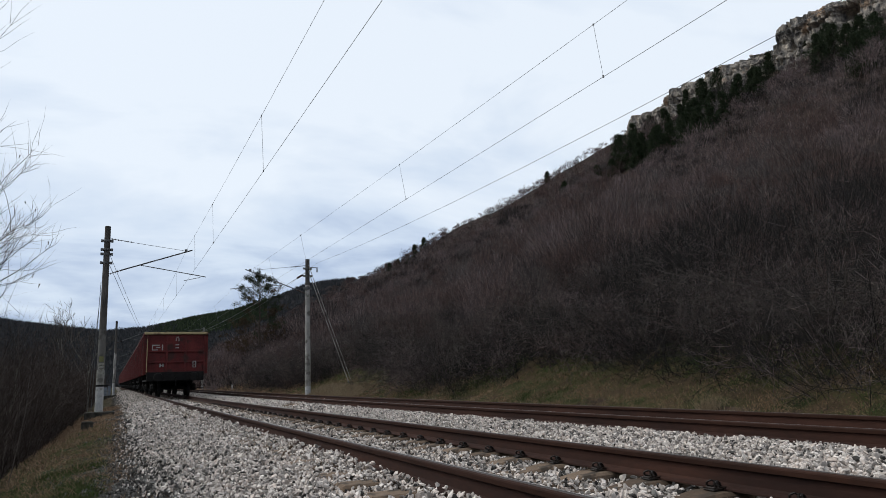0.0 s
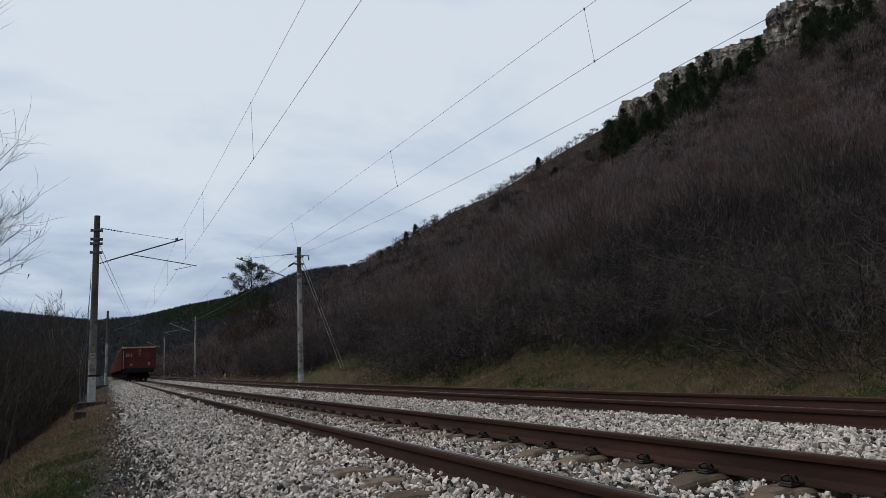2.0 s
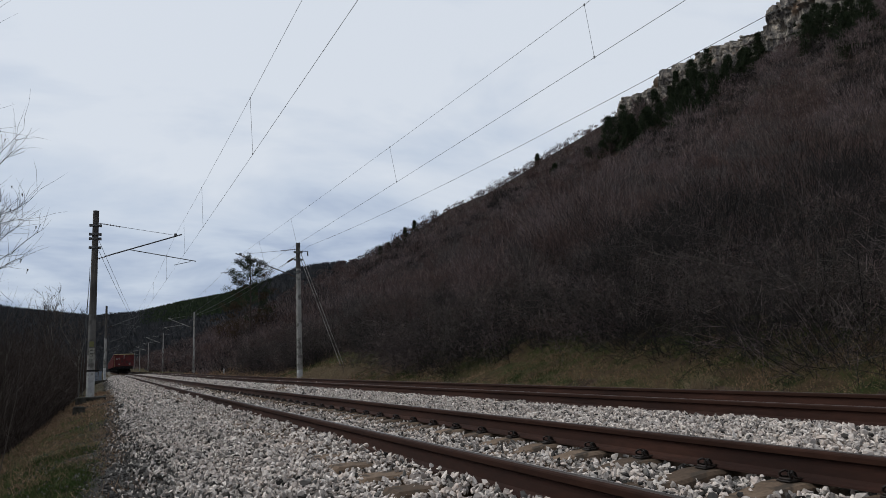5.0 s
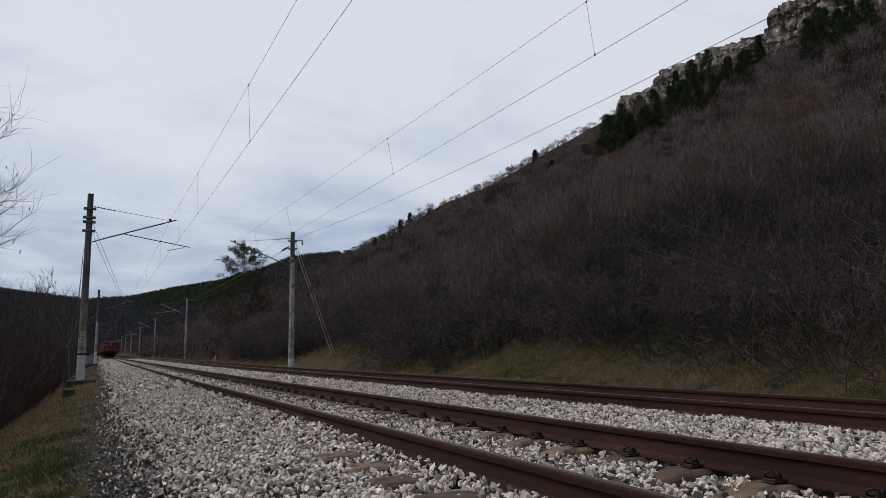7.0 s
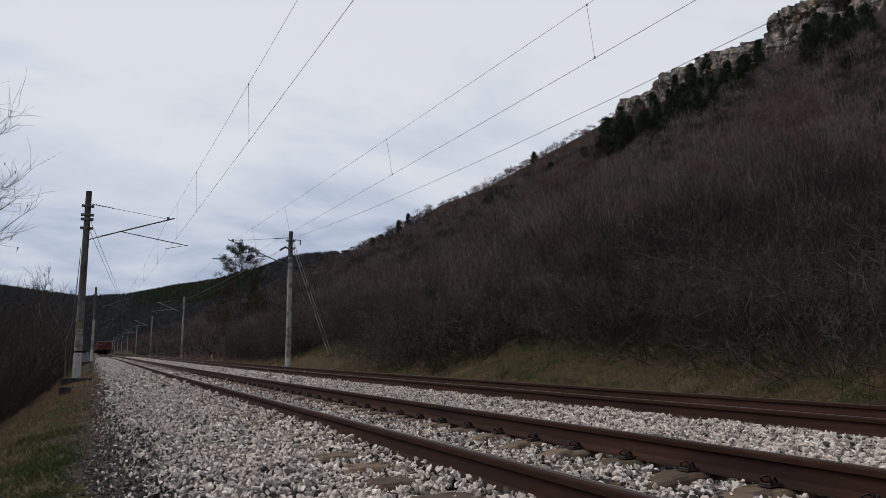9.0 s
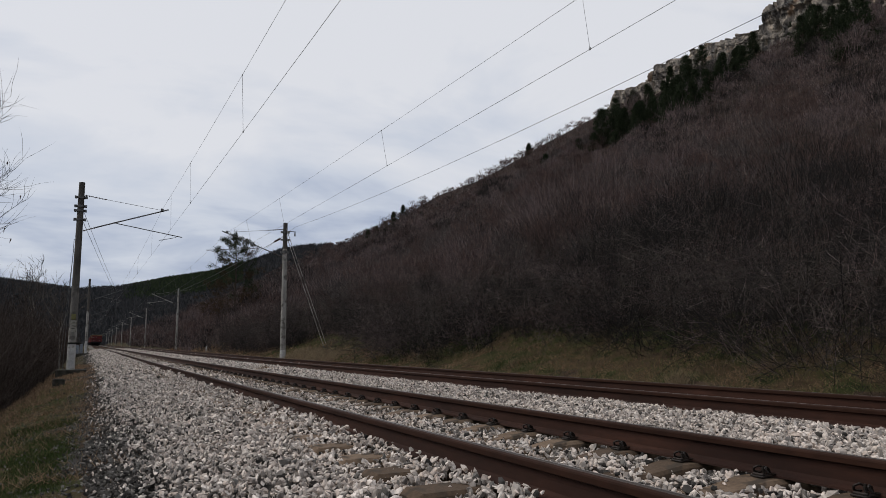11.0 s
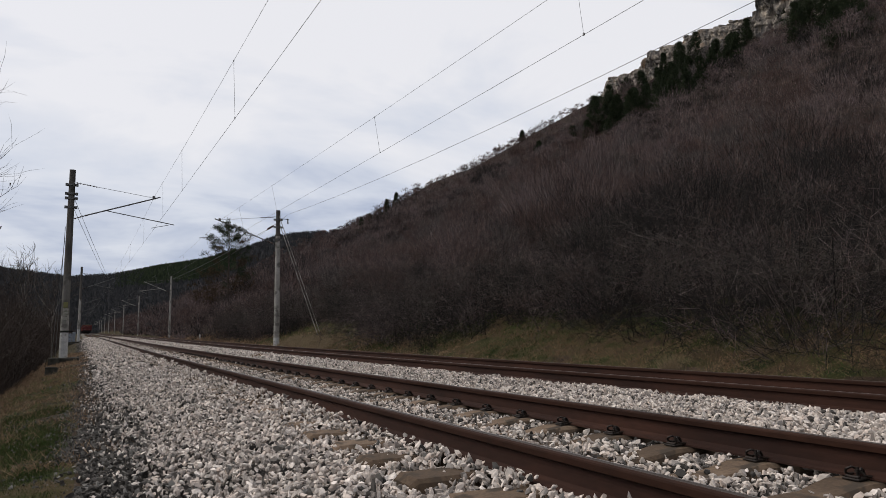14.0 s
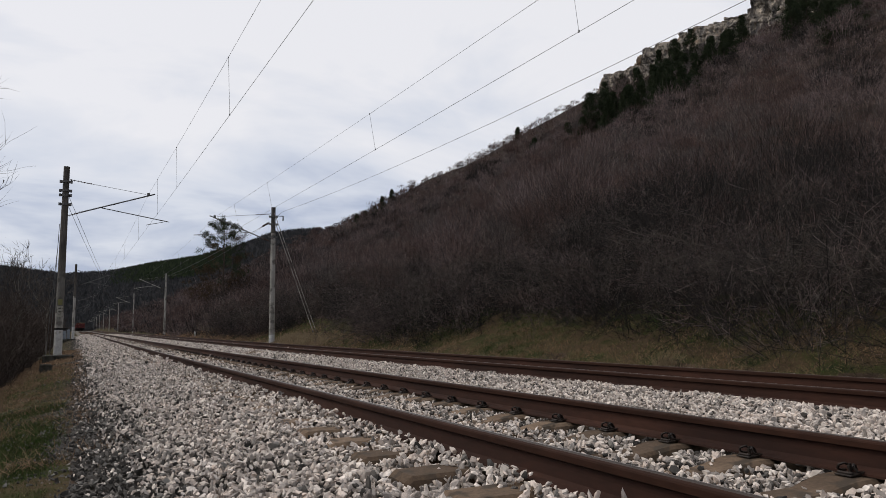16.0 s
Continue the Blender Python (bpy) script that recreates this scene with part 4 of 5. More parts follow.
        for x in (-1.25, 1.25):
            bm = bmesh.new()
            tube(bm, (x, yy - s * 0.02, 0.45), (x, yy - s * 0.02, 0.9), 0.02, sides=6)
            box(bm, x - 0.18, x + 0.18, yy - 0.06, yy + 0.06, 0.42, 0.46)
            part("shunter_step", bm, M_UNDER, w)
    axles = []
    for yb in (y0 + 2.0, y0 + ln - 2.0):
        bm = bmesh.new()
        for s in (-1, 1):
            box(bm, s * 1.02 - 0.07, s * 1.02 + 0.07, yb - 1.3, yb + 1.3, 0.42, 0.68, 0.03)
            for ya in (-0.9, 0.9):
                box(bm, s * 1.03 - 0.11, s * 1.03 + 0.11, yb + ya - 0.16, yb + ya + 0.16, 0.30, 0.62, 0.02)
        box(bm, -1.05, 1.05, yb - 0.22, yb + 0.22, 0.5, 0.84, 0.02)
        part("bogie_frame", bm, M_UNDER, w)
        for ya in (-0.9, 0.9):
            bm = bmesh.new()
            tube(bm, (-1.0, 0, 0), (1.0, 0, 0), 0.08, sides=10)
            axle = part("wheelset", bm, M_UNDER, w, m=pose(0, yb + ya, 0.46))
            for s in (-1, 1):
                bm = bmesh.new()
                tube(bm, (s * 0.685, 0, 0), (s * 0.715, 0, 0), 0.488, sides=28)
                tube(bm, (s * 0.715, 0, 0), (s * 0.82, 0, 0), 0.46, 0.452, sides=28)
                for k in range(4):
                    a = k * math.pi / 2
                    box(bm, s * 0.83 - 0.015, s * 0.83 + 0.015, 0.22 * math.cos(a) - 0.05, 0.22 * math.cos(a) + 0.05, 0.22 * math.sin(a) - 0.05, 0.22 * math.sin(a) + 0.05)
                part("wheel", bm, M_UNDER, axle)
            axles.append((axle, yb + ya))
    return w, axles


def tail_marks(w):
    """Painted marks on the tail wall of the last wagon, illegible ones as plain bars, and its lamp bracket."""
    y0, z1 = 0.62, 3.30
    marks = [(-0.80, -0.55, 2.55, 2.60), (-1.0, -0.6, 2.66, 2.72), (-1.0, -0.7, 2.42, 2.47), (-0.45, -0.38, 2.42, 2.72), (-1.05, -1.0, 2.42, 2.72)]
    bm = bmesh.new()
    for a, b, c, d in marks:
        box(bm, a * 0.8 - 0.36, b * 0.8 - 0.36, y0 - 0.045, y0 - 0.032, c + 0.02, d + 0.02)
    part("stencil_bars", bm, M_LETTER, w, "faded white stencil bars")
    bm = bmesh.new()
    for s in (-1, 1):
        box(bm, 0.05 + s * 0.07 - 0.02, 0.05 + s * 0.07 + 0.02, y0 - 0.045, y0 - 0.032, 2.92, 3.1)
    box(bm, 0.0, 0.10, y0 - 0.045, y0 - 0.032, 3.1, 3.16)
    box(bm, -0.04, 0.14, y0 - 0.045, y0 - 0.032, 2.70, 2.76)
    box(bm, -0.04, 0.14, y0 - 0.045, y0 - 0.032, 2.54, 2.60)
    part("stencil_bars", bm, M_LETTER, w)
    bm = bmesh.new()
    for a in (-0.78, -0.64):
        box(bm, a - 0.03, a + 0.03, y0 - 0.115, y0 - 0.10, 1.56, 1.74)
    box(bm, -0.76, -0.66, y0 - 0.115, y0 - 0.10, 1.63, 1.67)
    part("stencil_bars", bm, M_LETTER, w)
    bm = bmesh.new()
    for c in (1.60, 1.76):
        for a in (0.86, 1.0):
            box(bm, a - 0.025, a + 0.025, y0 - 0.115, y0 - 0.10, c - 0.06, c + 0.06)
    for c in (1.53, 1.68, 1.835):
        box(bm, 0.86, 1.0, y0 - 0.115, y0 - 0.10, c - 0.018, c + 0.018)
    part("stencil_bars", bm, M_LETTER, w)
    bm = bmesh.new()
    tube(bm, (-1.44, y0 - 0.16, 1.3), (-1.44, y0 - 0.16, 3.05), 0.022, sides=6)
    part("corner_handrail", bm, M_RIM, w, "pale corner handrail")
    bm = bmesh.new()
    tube(bm, (1.38, y0 + 0.1, z1 + 0.09), (1.38, y0 + 0.1, z1 + 0.30), 0.02, sides=6)
    tube(bm, (0.5, y0 + 0.1, z1 + 0.16), (1.38, y0 + 0.1, z1 + 0.30), 0.012, sides=6)
    part("tail_lamp_bracket", bm, M_STEEL, w)


def wagon_pose(y):
    mid = RAIL_A + GAUGE / 2
    slope = math.degrees(math.atan(float(track_x(y + 6) - track_x(y)) / 6))
    climb = math.degrees(math.atan(float(track_z(y + 13) - track_z(y)) / 13))
    return pose(mid + float(track_x(y)), y, float(track_z(y)), climb, 0, -slope)


wagon, AXLES = build_wagon()
WAGONS = [wagon] + [copy_thing(wagon, wagon_pose(TRAIN_START + WAGON_PITCH * i)) for i in range(1, 14)]
tail_marks(wagon)


# ---- cliffs on the ridge ----
def fractal(x, y, z):
    return sum(noise.noise((x / s, y / s, z / s)) * a for s, a in ((9.0, 1.0), (3.6, 0.8), (1.5, 0.6)))


def build_cliff(name, label, y0, y1, top_y, top_z, foot_x, drop, seed, lean=0.5):
    """A weathered crag: a leaning face with joints and ledges, and a broken crown running back into the hill."""
    ny, nv, nb = int((y1 - y0) / 0.3), 46, 8
    grid = []
    for i in range(ny + 1):
        y = y0 + (y1 - y0) * i / ny
        top = float(np.interp(y, top_y, top_z)) + 0.30 * fractal(y * 1.6, seed, 0) + 0.12 * noise.cell((y / 2.3, seed, 0))
        end = min(1.0, min(y - y0, y1 - y) / 3.0 + 0.15)
        low = float(ground_z(foot_x, y)) - 2.0
        top = low + (top - low) * (0.55 + 0.45 * end)
        row = []
        for j in range(nv + 1):
            v = j / nv
            z = low + (top - low) * v
            wob = 0.9 * noise.noise((y / 5, z / 5, seed))
            bed = (z - 0.12 * y) / 1.35 + 0.7 * wob
            ledge = 0.22 * (bed - math.floor(bed)) ** 2 + 0.28 * noise.cell((math.floor(bed), y / 5.5 + wob, seed))
            joint = 1.6 * max(0.0, 1 - abs(noise.noise((y / 2.6, z / 12, seed + 5))) * 7) + 0.7 * max(0.0, 1 - abs(noise.noise((y / 1.1, z / 6, seed + 8))) * 6)
            blocky = 0.9 * noise.cell((y / 4.6 + wob, z / 5.5 + 0.3 * wob, seed)) + 0.35 * noise.cell((y / 1.9 + wob, z / 1.6, seed + 3)) + 0.3 * noise.cell((y / 0.8 + wob, z / 2.4, seed + 6)) + ledge + joint
            x = foot_x + drop * v * lean + blocky + 1.3 * noise.noise((y / 9, z / 9, seed + 2))
            x += 8.0 * math.exp(-((y - 92.0) / 1.9) ** 4 - ((z - top + 3.4) / 1.5) ** 4)
            row.append((x, y, z))
        for j in range(1, nb + 1):
            x = row[nv][0] + j * 2.6
            row.append((x, y, top + 0.8 * fractal(x, y, seed) - j * 0.45))
        grid.append(row)
    k = nv + nb + 1
    verts = np.array(grid).reshape(-1, 3)
    i = (np.arange(ny)[:, None] * k + np.arange(k - 1)[None]).ravel()
    faces = np.stack([i, i + k, i + k + 1, i + 1], 1)
    ob = link(name, arrays_to_mesh(name, verts, faces, M_CLIFF, None, False))
    return tagged(ob, label, "cliff", kind="structure")


build_cliff("cliff", "low band of broken grey limestone along the ridge", 112.0, 172.0, [112, 115, 123, 127, 141, 150, 155, 170, 173], [78, 78.6, 80, 80.4, 81.4, 82.2, 80, 79.6, 75], 141.5, 7.0, 2.0)
build_cliff("cliff", "tall weathered limestone crag with ochre stains", 60.0, 112.5, [60, 87, 97, 100, 107, 110.5, 112.5], [76, 78.5, 80.2, 80.6, 81.6, 81.2, 77], 138.5, 7.0, 9.0, 0.42)


# ---- bushes ----
def bush_blocks(base, height, spread, stems, twigs, r_stem, r_twig, droop=80.0, sprigs=0):
    """Leafless domed shrubs, all at once: stems fanning from upright to nearly level, and tangled twigs growing from them.
    base (n, 3); height, spread and radii (n,). Slot 1 holds the stems."""
    n = len(base)
    az = rng.uniform(0, 2 * np.pi, (n, stems))
    tilt = np.radians(rng.uniform(0, 1, (n, stems)) ** 0.8 * droop)
    ln = height[:, None] * rng.uniform(0.7, 1.08, (n, stems))
    wide = (spread / height)[:, None] * 1.35
    way = np.stack([np.cos(az) * np.sin(tilt) * wide, np.sin(az) * np.sin(tilt) * wide, np.cos(tilt) * 0.9 + 0.1], -1)
    foot = base[:, None] + way * ln[..., None] * 0.03 + rng.normal(0, 0.26, (n, stems, 3)) * np.array([1, 1, 0]) * spread[:, None, None] + np.array([0, 0, -0.12])
    knee = foot + way * ln[..., None] * 0.5 + rng.normal(0, 0.075, (n, stems, 3)) * height[:, None, None] + np.array([0, 0, 0.06]) * height[:, None, None]
    tip = knee + way * ln[..., None] * 0.5 + rng.normal(0, 0.08, (n, stems, 3)) * height[:, None, None] - np.array([0, 0, 0.05]) * height[:, None, None] * (tilt[..., None] > 0.8)
    tip[..., 2] = np.maximum(tip[..., 2], base[:, None, 2] + 0.06)
    rs = np.repeat(r_stem, stems)
    f3 = lambda a: a.reshape(-1, 3)
    blocks = [(*twig_arrays(f3(foot), f3(knee), rs, rs * 0.7), 1), (*twig_arrays(f3(knee), f3(tip), rs * 0.7), 1)]
    pick = rng.integers(0, stems, (n, twigs))
    t = rng.uniform(0.08, 1.95, (n, twigs, 1))
    row = np.arange(n)[:, None]
    a, b, c = foot[row, pick], knee[row, pick], tip[row, pick]
    start = np.where(t < 1, a + (b - a) * t, b + (c - b) * (t - 1))
    grow = unit(np.where(t < 1, b - a, c - b)) * 0.55 + rng.normal(0, 0.75, (n, twigs, 3)) + np.array([0, 0, 0.12])
    end = start + unit(grow) * height[:, None, None] * rng.uniform(0.10, 0.34, (n, twigs, 1))
    rt = np.repeat(r_twig, twigs)
    if not sprigs:
        return blocks + [(*twig_arrays(f3(start), f3(end), rt), 0)]
    # crooked twigs: bent half way, with finer sprigs on them
    bend = (start + end) / 2 + rng.normal(0, 0.035, start.shape) * height[:, None, None]
    blocks += [(*twig_arrays(f3(start), f3(bend), rt, rt * 0.75), 0), (*twig_arrays(f3(bend), f3(end), rt * 0.75), 0)]
    pick = rng.integers(0, twigs, (n, sprigs))
    t = rng.uniform(0.1, 1.0, (n, sprigs, 1))
    p = bend[row, pick] + (end[row, pick] - bend[row, pick]) * t
    q = p + unit(rng.normal(0, 1, p.shape) + unit(end - start)[row, pick] * 0.6) * height[:, None, None] * rng.uniform(0.05, 0.16, (n, sprigs, 1))
    return blocks + [(*twig_arrays(f3(p), f3(q), np.repeat(r_twig * 0.75, sprigs)), 0)]


def shrub_front(y):
    """How near the scrub comes to the line along the bank."""
    return np.interp(y, [0, 6, 9.5, 11, 15, 17, 20, 21.5, 23, 30, 33, 36, 40, 43, 46, 80, 400], [10.7, 10.7, 10.8, 11.2, 11.6, 12.7, 12.9, 11.3, 10.7, 10.8, 12.0, 12.8, 13.7, 13.7, 10.8, 10.4, 10.4])


def scrub_points(count, x0, x1, y0, y1, keep_from, keep_to):
    x, y = rng.uniform(x0, x1, count), rng.uniform(y0, y1, count)
    d = np.hypot(x, y)
    ok = (d >= keep_from) & (d < keep_to) & (x - track_x(y) > shrub_front(y)) & (x < RIDGE_X + 1)
    ok &= ~((x > np.where(y > 112, 140.6, 137.4)) & (y > 62) & (y < 172))
    x, y = x[ok], y[ok]
    return np.stack([x, y, ground_z(x, y)], 1), d[ok]


def hillside_scrub(label, pts, d, h0, h1, stems, twigs):
    n = len(pts)
    h = rng.uniform(h0, h1, n) * (0.88 + 0.50 * bump_field(pts[:, 0], pts[:, 1], 4.5))
    px = np.maximum(d, 8) * 0.00034
    blocks = bush_blocks(pts, h, h * rng.uniform(0.6, 0.85, n), stems, twigs, np.maximum(0.009, px), np.maximum(0.0045, px * 0.85), 74.0 if d.min() < 60 else 66.0)
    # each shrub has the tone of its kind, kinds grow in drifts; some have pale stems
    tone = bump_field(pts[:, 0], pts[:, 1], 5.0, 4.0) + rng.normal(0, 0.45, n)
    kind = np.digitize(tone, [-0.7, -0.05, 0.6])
    # near shrubs turn mostly dark, painting in the shade within them
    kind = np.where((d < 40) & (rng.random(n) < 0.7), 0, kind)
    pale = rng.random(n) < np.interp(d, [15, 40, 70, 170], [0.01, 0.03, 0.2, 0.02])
    slots = []
    for k, (bv, bf, bs) in enumerate(blocks):
        per = 4 if k else 6
        bush = (bf[:, 0] // per) // (len(bv) // per // n)
        slots.append(np.where(pale[bush] & (bs > 0), 4, kind[bush]))
    v, f, s = merged(blocks)
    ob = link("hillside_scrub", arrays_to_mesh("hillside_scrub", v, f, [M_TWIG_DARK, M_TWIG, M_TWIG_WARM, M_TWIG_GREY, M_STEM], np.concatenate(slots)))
    tagged(ob, label, "scrub", kind="stuff")


def hillside_trees(label, pts, d, h0, h1, stems, twigs, fine=0.00030):
    """Low leafless trees in drifts: upright stems under a rounded head of fine twigs that all strive upward."""
    n = len(pts)
    x, y = pts[:, 0], pts[:, 1]
    h = rng.uniform(h0, h1, n) * (0.86 + 0.34 * bump_field(x, y, 8.0, 1.0) + 0.16 * bump_field(x, y, 3.0, 2.2))
    mound = bump_field(x, y, 4.5, 8.0) + 0.5 * bump_field(x, y, 12.0, 2.7)
    stay = mound + rng.normal(0, 0.3, n) > -0.62
    pts, d, x, y, h, mound = pts[stay], d[stay], x[stay], y[stay], h[stay], mound[stay]
    n = len(pts)
    h = h * np.clip(0.92 + 0.5 * mound, 0.45, 1.5) * np.where(x > 139, 0.6, 1.0)
    wide = h * rng.uniform(0.34, 0.60, n)
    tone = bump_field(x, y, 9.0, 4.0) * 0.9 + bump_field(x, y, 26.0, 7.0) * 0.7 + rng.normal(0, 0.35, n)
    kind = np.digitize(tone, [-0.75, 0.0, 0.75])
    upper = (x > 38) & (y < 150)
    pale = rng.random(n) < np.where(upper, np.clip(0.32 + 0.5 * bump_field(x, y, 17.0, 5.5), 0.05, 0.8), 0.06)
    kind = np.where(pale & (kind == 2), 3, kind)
    kind = np.where((d < 45) & (rng.random(n) < np.interp(d, [20, 33], [1.0, 0.08])), 0, kind)   # shade inside the near thicket, put into its twig colour
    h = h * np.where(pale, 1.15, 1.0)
    px = np.maximum(d, 20) * fine
    az, tilt = rng.uniform(0, 2 * np.pi, (n, stems)), np.radians(np.abs(rng.normal(0, 13, (n, stems))))
    way = np.stack([np.cos(az) * np.sin(tilt), np.sin(az) * np.sin(tilt), np.cos(tilt)], -1)
    foot = pts[:, None] + rng.normal(0, 0.16, (n, stems, 3)) * np.array([1, 1, 0]) * wide[:, None, None] - np.array([0, 0, 0.15])
    top = foot + way * (h[:, None] * rng.uniform(0.62, 1.0, (n, stems)) * np.where(pale, 1.2, 1.0)[:, None])[..., None]
    knee = foot + (top - foot) * 0.5 + rng.normal(0, 0.035, foot.shape) * h[:, None, None]
    rs = np.repeat(np.maximum(0.012, px * np.where(pale, 1.5, 1.05)), stems)
    f3 = lambda a: a.reshape(-1, 3)
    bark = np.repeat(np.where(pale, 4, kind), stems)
    blocks, slots = [], []
    v, f = twig_arrays(f3(foot), f3(knee), rs, rs * 0.8)
    blocks.append((v, f, 0))
    slots.append(np.tile(bark, 6))
    v, f = twig_arrays(f3(knee), f3(top), rs * 0.8)
    blocks.append((v, f, 0))
    slots.append(np.tile(bark, 3))
    out = unit(rng.normal(0, 1, (n, twigs, 3)))
    out[..., 2] = np.where(out[..., 2] < -0.3, -out[..., 2], out[..., 2])
    far_out = rng.uniform(0.25, 1.0, (n, twigs, 1)) ** 0.6
    reach = np.stack([wide, wide, h * 0.36], 1)[:, None]
    p = pts[:, None] + np.array([0, 0, 0.58]) * h[:, None, None] + out * far_out * reach
    grow = unit(out * 0.55 + rng.normal(0, 0.38, p.shape) + np.array([0, 0, 0.75]))
    q = p + grow * h[:, None, None] * rng.uniform(0.08, 0.22, (n, twigs, 1))
    v, f = blade_arrays(f3(p), f3(q), np.repeat(np.maximum(0.006, px * 0.95), twigs))
    blocks.append((v, f, 0))
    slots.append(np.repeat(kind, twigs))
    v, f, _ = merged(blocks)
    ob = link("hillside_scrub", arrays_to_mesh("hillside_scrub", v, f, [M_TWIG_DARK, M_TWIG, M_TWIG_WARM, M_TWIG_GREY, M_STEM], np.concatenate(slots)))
    tagged(ob, label, "scrub", kind="stuff")


# the first row along the bank: bushes that stand apart, each its own thing
def arching_branches(h, count):
    """Long grey boughs that rise, bow over and hang down with crooked side shoots, as slot 2."""
    a, b, r = [], [], []
    for _ in range(count):
        az, tilt = rng.uniform(0, 2 * np.pi), np.radians(rng.uniform(15, 50))
        p = np.array([0.2 * math.cos(az), 0.2 * math.sin(az), h * rng.uniform(0.15, 0.55)])
        step, thick = h * rng.uniform(0.09, 0.14), rng.uniform(0.006, 0.011)
        for k in range(9):
            az += rng.normal(0, 0.22)
            tilt += rng.uniform(0.02, 0.24) + rng.normal(0, 0.12)
            d = np.array([math.cos(az) * math.sin(tilt), math.sin(az) * math.sin(tilt), math.cos(tilt)])
            q = p + d * step
            a.append(p); b.append(q); r.append(thick * (1 - 0.09 * k))
            for _ in range(2):
                side = unit(d * 0.6 + rng.normal(0, 0.6, 3))
                m = q + side * step * rng.uniform(0.5, 1.1)
                a.append(q); b.append(m); r.append(thick * 0.45)
                a.append(m); b.append(m + unit(side + rng.normal(0, 0.6, 3)) * step * 0.6); r.append(thick * 0.32)
            p = q
    r = np.array(r)
    return [(*twig_arrays(np.array(a), np.array(b), r, r * 0.85), 2)]


def bank_bushes():
    kinds = []
    for k in range(7):
        h = np.array([2.0 + 0.28 * k])
        blocks = bush_blocks(np.zeros((1, 3)), h, h * (0.62 + 0.06 * (k % 3)), 26, 380, np.array([0.0070]), np.array([0.0034]), 84.0, 700)
        v, f, s = merged(blocks[:2] + arching_branches(float(h[0]), 9))
        stem = arrays_to_mesh("stem_clump", v, f, [M_TWIG_DARK, M_STEM, M_TWIG_DARK], np.where(s == 2, 1, 0))
        v, f, s = merged(blocks[2:])
        # mostly dark crowns, coloured for the shadow between their twigs
        kinds.append((stem, arrays_to_mesh("twig_crown", v, f, (M_TWIG_DARK, M_TWIG_DARK, M_TWIG, M_TWIG_DARK)[k % 4])))
    local = np.random.default_rng(21)
    y = 2.0
    while y < 64:
        for row in range(2):
            x = float(shrub_front(y)) + 0.7 + row * 1.3 + local.uniform(-0.3, 0.6) + float(track_x(y))
            yy = y + local.uniform(-0.5, 0.5)
            b = thing("leafless_bush", "leafless brown bush on the grassy railway bank", "bush", pose(x, yy, float(ground_z(x, yy)) - 0.12, local.uniform(-5, 5), local.uniform(-14, -4), 0) @ pose(0, 0, 0, 0, 0, local.uniform(0, 360)), group="bushes on the bank")
            kind = kinds[int(local.integers(0, 4 + 3 * row))]
            link("stem_clump", kind[0], b)
            link("twig_crown", kind[1], b)
        y += local.uniform(1.0, 1.5)


bank_bushes()
p, dist = scrub_points(1100, 12, 40, 2, 60, 0, 34)
hillside_scrub("dense leafless brown scrub low on the hillside", p, dist, 1.6, 3.0, 7, 90)
p, dist = scrub_points(900, 10.2, 15, 46, 230, 46, 230)
hillside_scrub("low brown brush beside the far track", p, dist, 0.7, 2.2, 5, 26)
for lab, cnt, area, rad, hs, st, tw, thin in (
        ("rounded leafless thicket above the railway bank", 620, (13, 42, 2, 60), (0, 36), (2.4, 4.2), 5, 520, 0.00024),
        ("leafless brown scrub on the middle slope", 2600, (12, 90, 5, 110), (34, 80), (2.6, 4.6), 4, 330, 0.00024),
        ("leafless brown scrub high on the slope", 5800, (11, 152, 20, 220), (80, 190), (2.6, 4.8), 4, 150, 0.00024),
        ("leafless brown scrub along the far slope", 4200, (11, 152, 60, 520), (190, 540), (2.8, 5.0), 2, 60, 0.00030)):
    p, dist = scrub_points(cnt, *area, *rad)
    hillside_trees(lab, p, dist, *hs, st, tw, thin)


# brush and young trees below the embankment on the valley side
def valley_brush():
    def patch(n, x0, x1, y0, y1):
        x, y = rng.uniform(x0, x1, n), rng.uniform(y0, y1, n)
        ok = x < -2.25 - 0.03 * np.maximum(0, 20 - y)
        x, y = x[ok], y[ok]
        return np.stack([x + track_x(y), y, ground_z(x, y)], 1)
    p = np.concatenate([patch(270, -5.2, -2.2, 9, 46), patch(200, -9, -3, 10, 80), patch(170, -7, -2.0, 46, 130)])
    d = np.hypot(p[:, 0], p[:, 1])
    h = rng.uniform(2.4, 3.8, len(p)) * np.clip(0.55 + 0.22 * np.abs(p[:, 0]), 0.6, 1.15)
    px = d * 0.0004
    v, f, s = merged(bush_blocks(p, h, h * 0.34, 8, 190, np.maximum(0.008, px * 0.8), np.maximum(0.003, px * 0.4), 52.0))
    ob = link("valley_brush", arrays_to_mesh("valley_brush", v, f, [M_DRY, M_STEM], np.where((s > 0) & (rng.random(len(f)) < 0.2), 1, 0)))
    tagged(ob, "tangled reddish-brown dry brush below the embankment", "brush", kind="stuff")
    p = np.concatenate([patch(500, -60, -8, 30, 260), patch(220, -30, -3, 120, 330)])
    d = np.hypot(p[:, 0], p[:, 1])
    h = rng.uniform(3.5, 6.5, len(p))
    v, f, s = merged(bush_blocks(p, h, h * 0.3, 4, 30, np.maximum(0.012, d * 0.0004), np.maximum(0.006, d * 0.0003)))
    ob = link("valley_brush", arrays_to_mesh("valley_brush", v, f, [M_DRY, M_STEM], np.where((s > 0) & (rng.random(len(f)) < 0.02), 1, 0)))
    tagged(ob, "bare brown thicket across the valley floor", "brush", kind="stuff")


valley_brush()


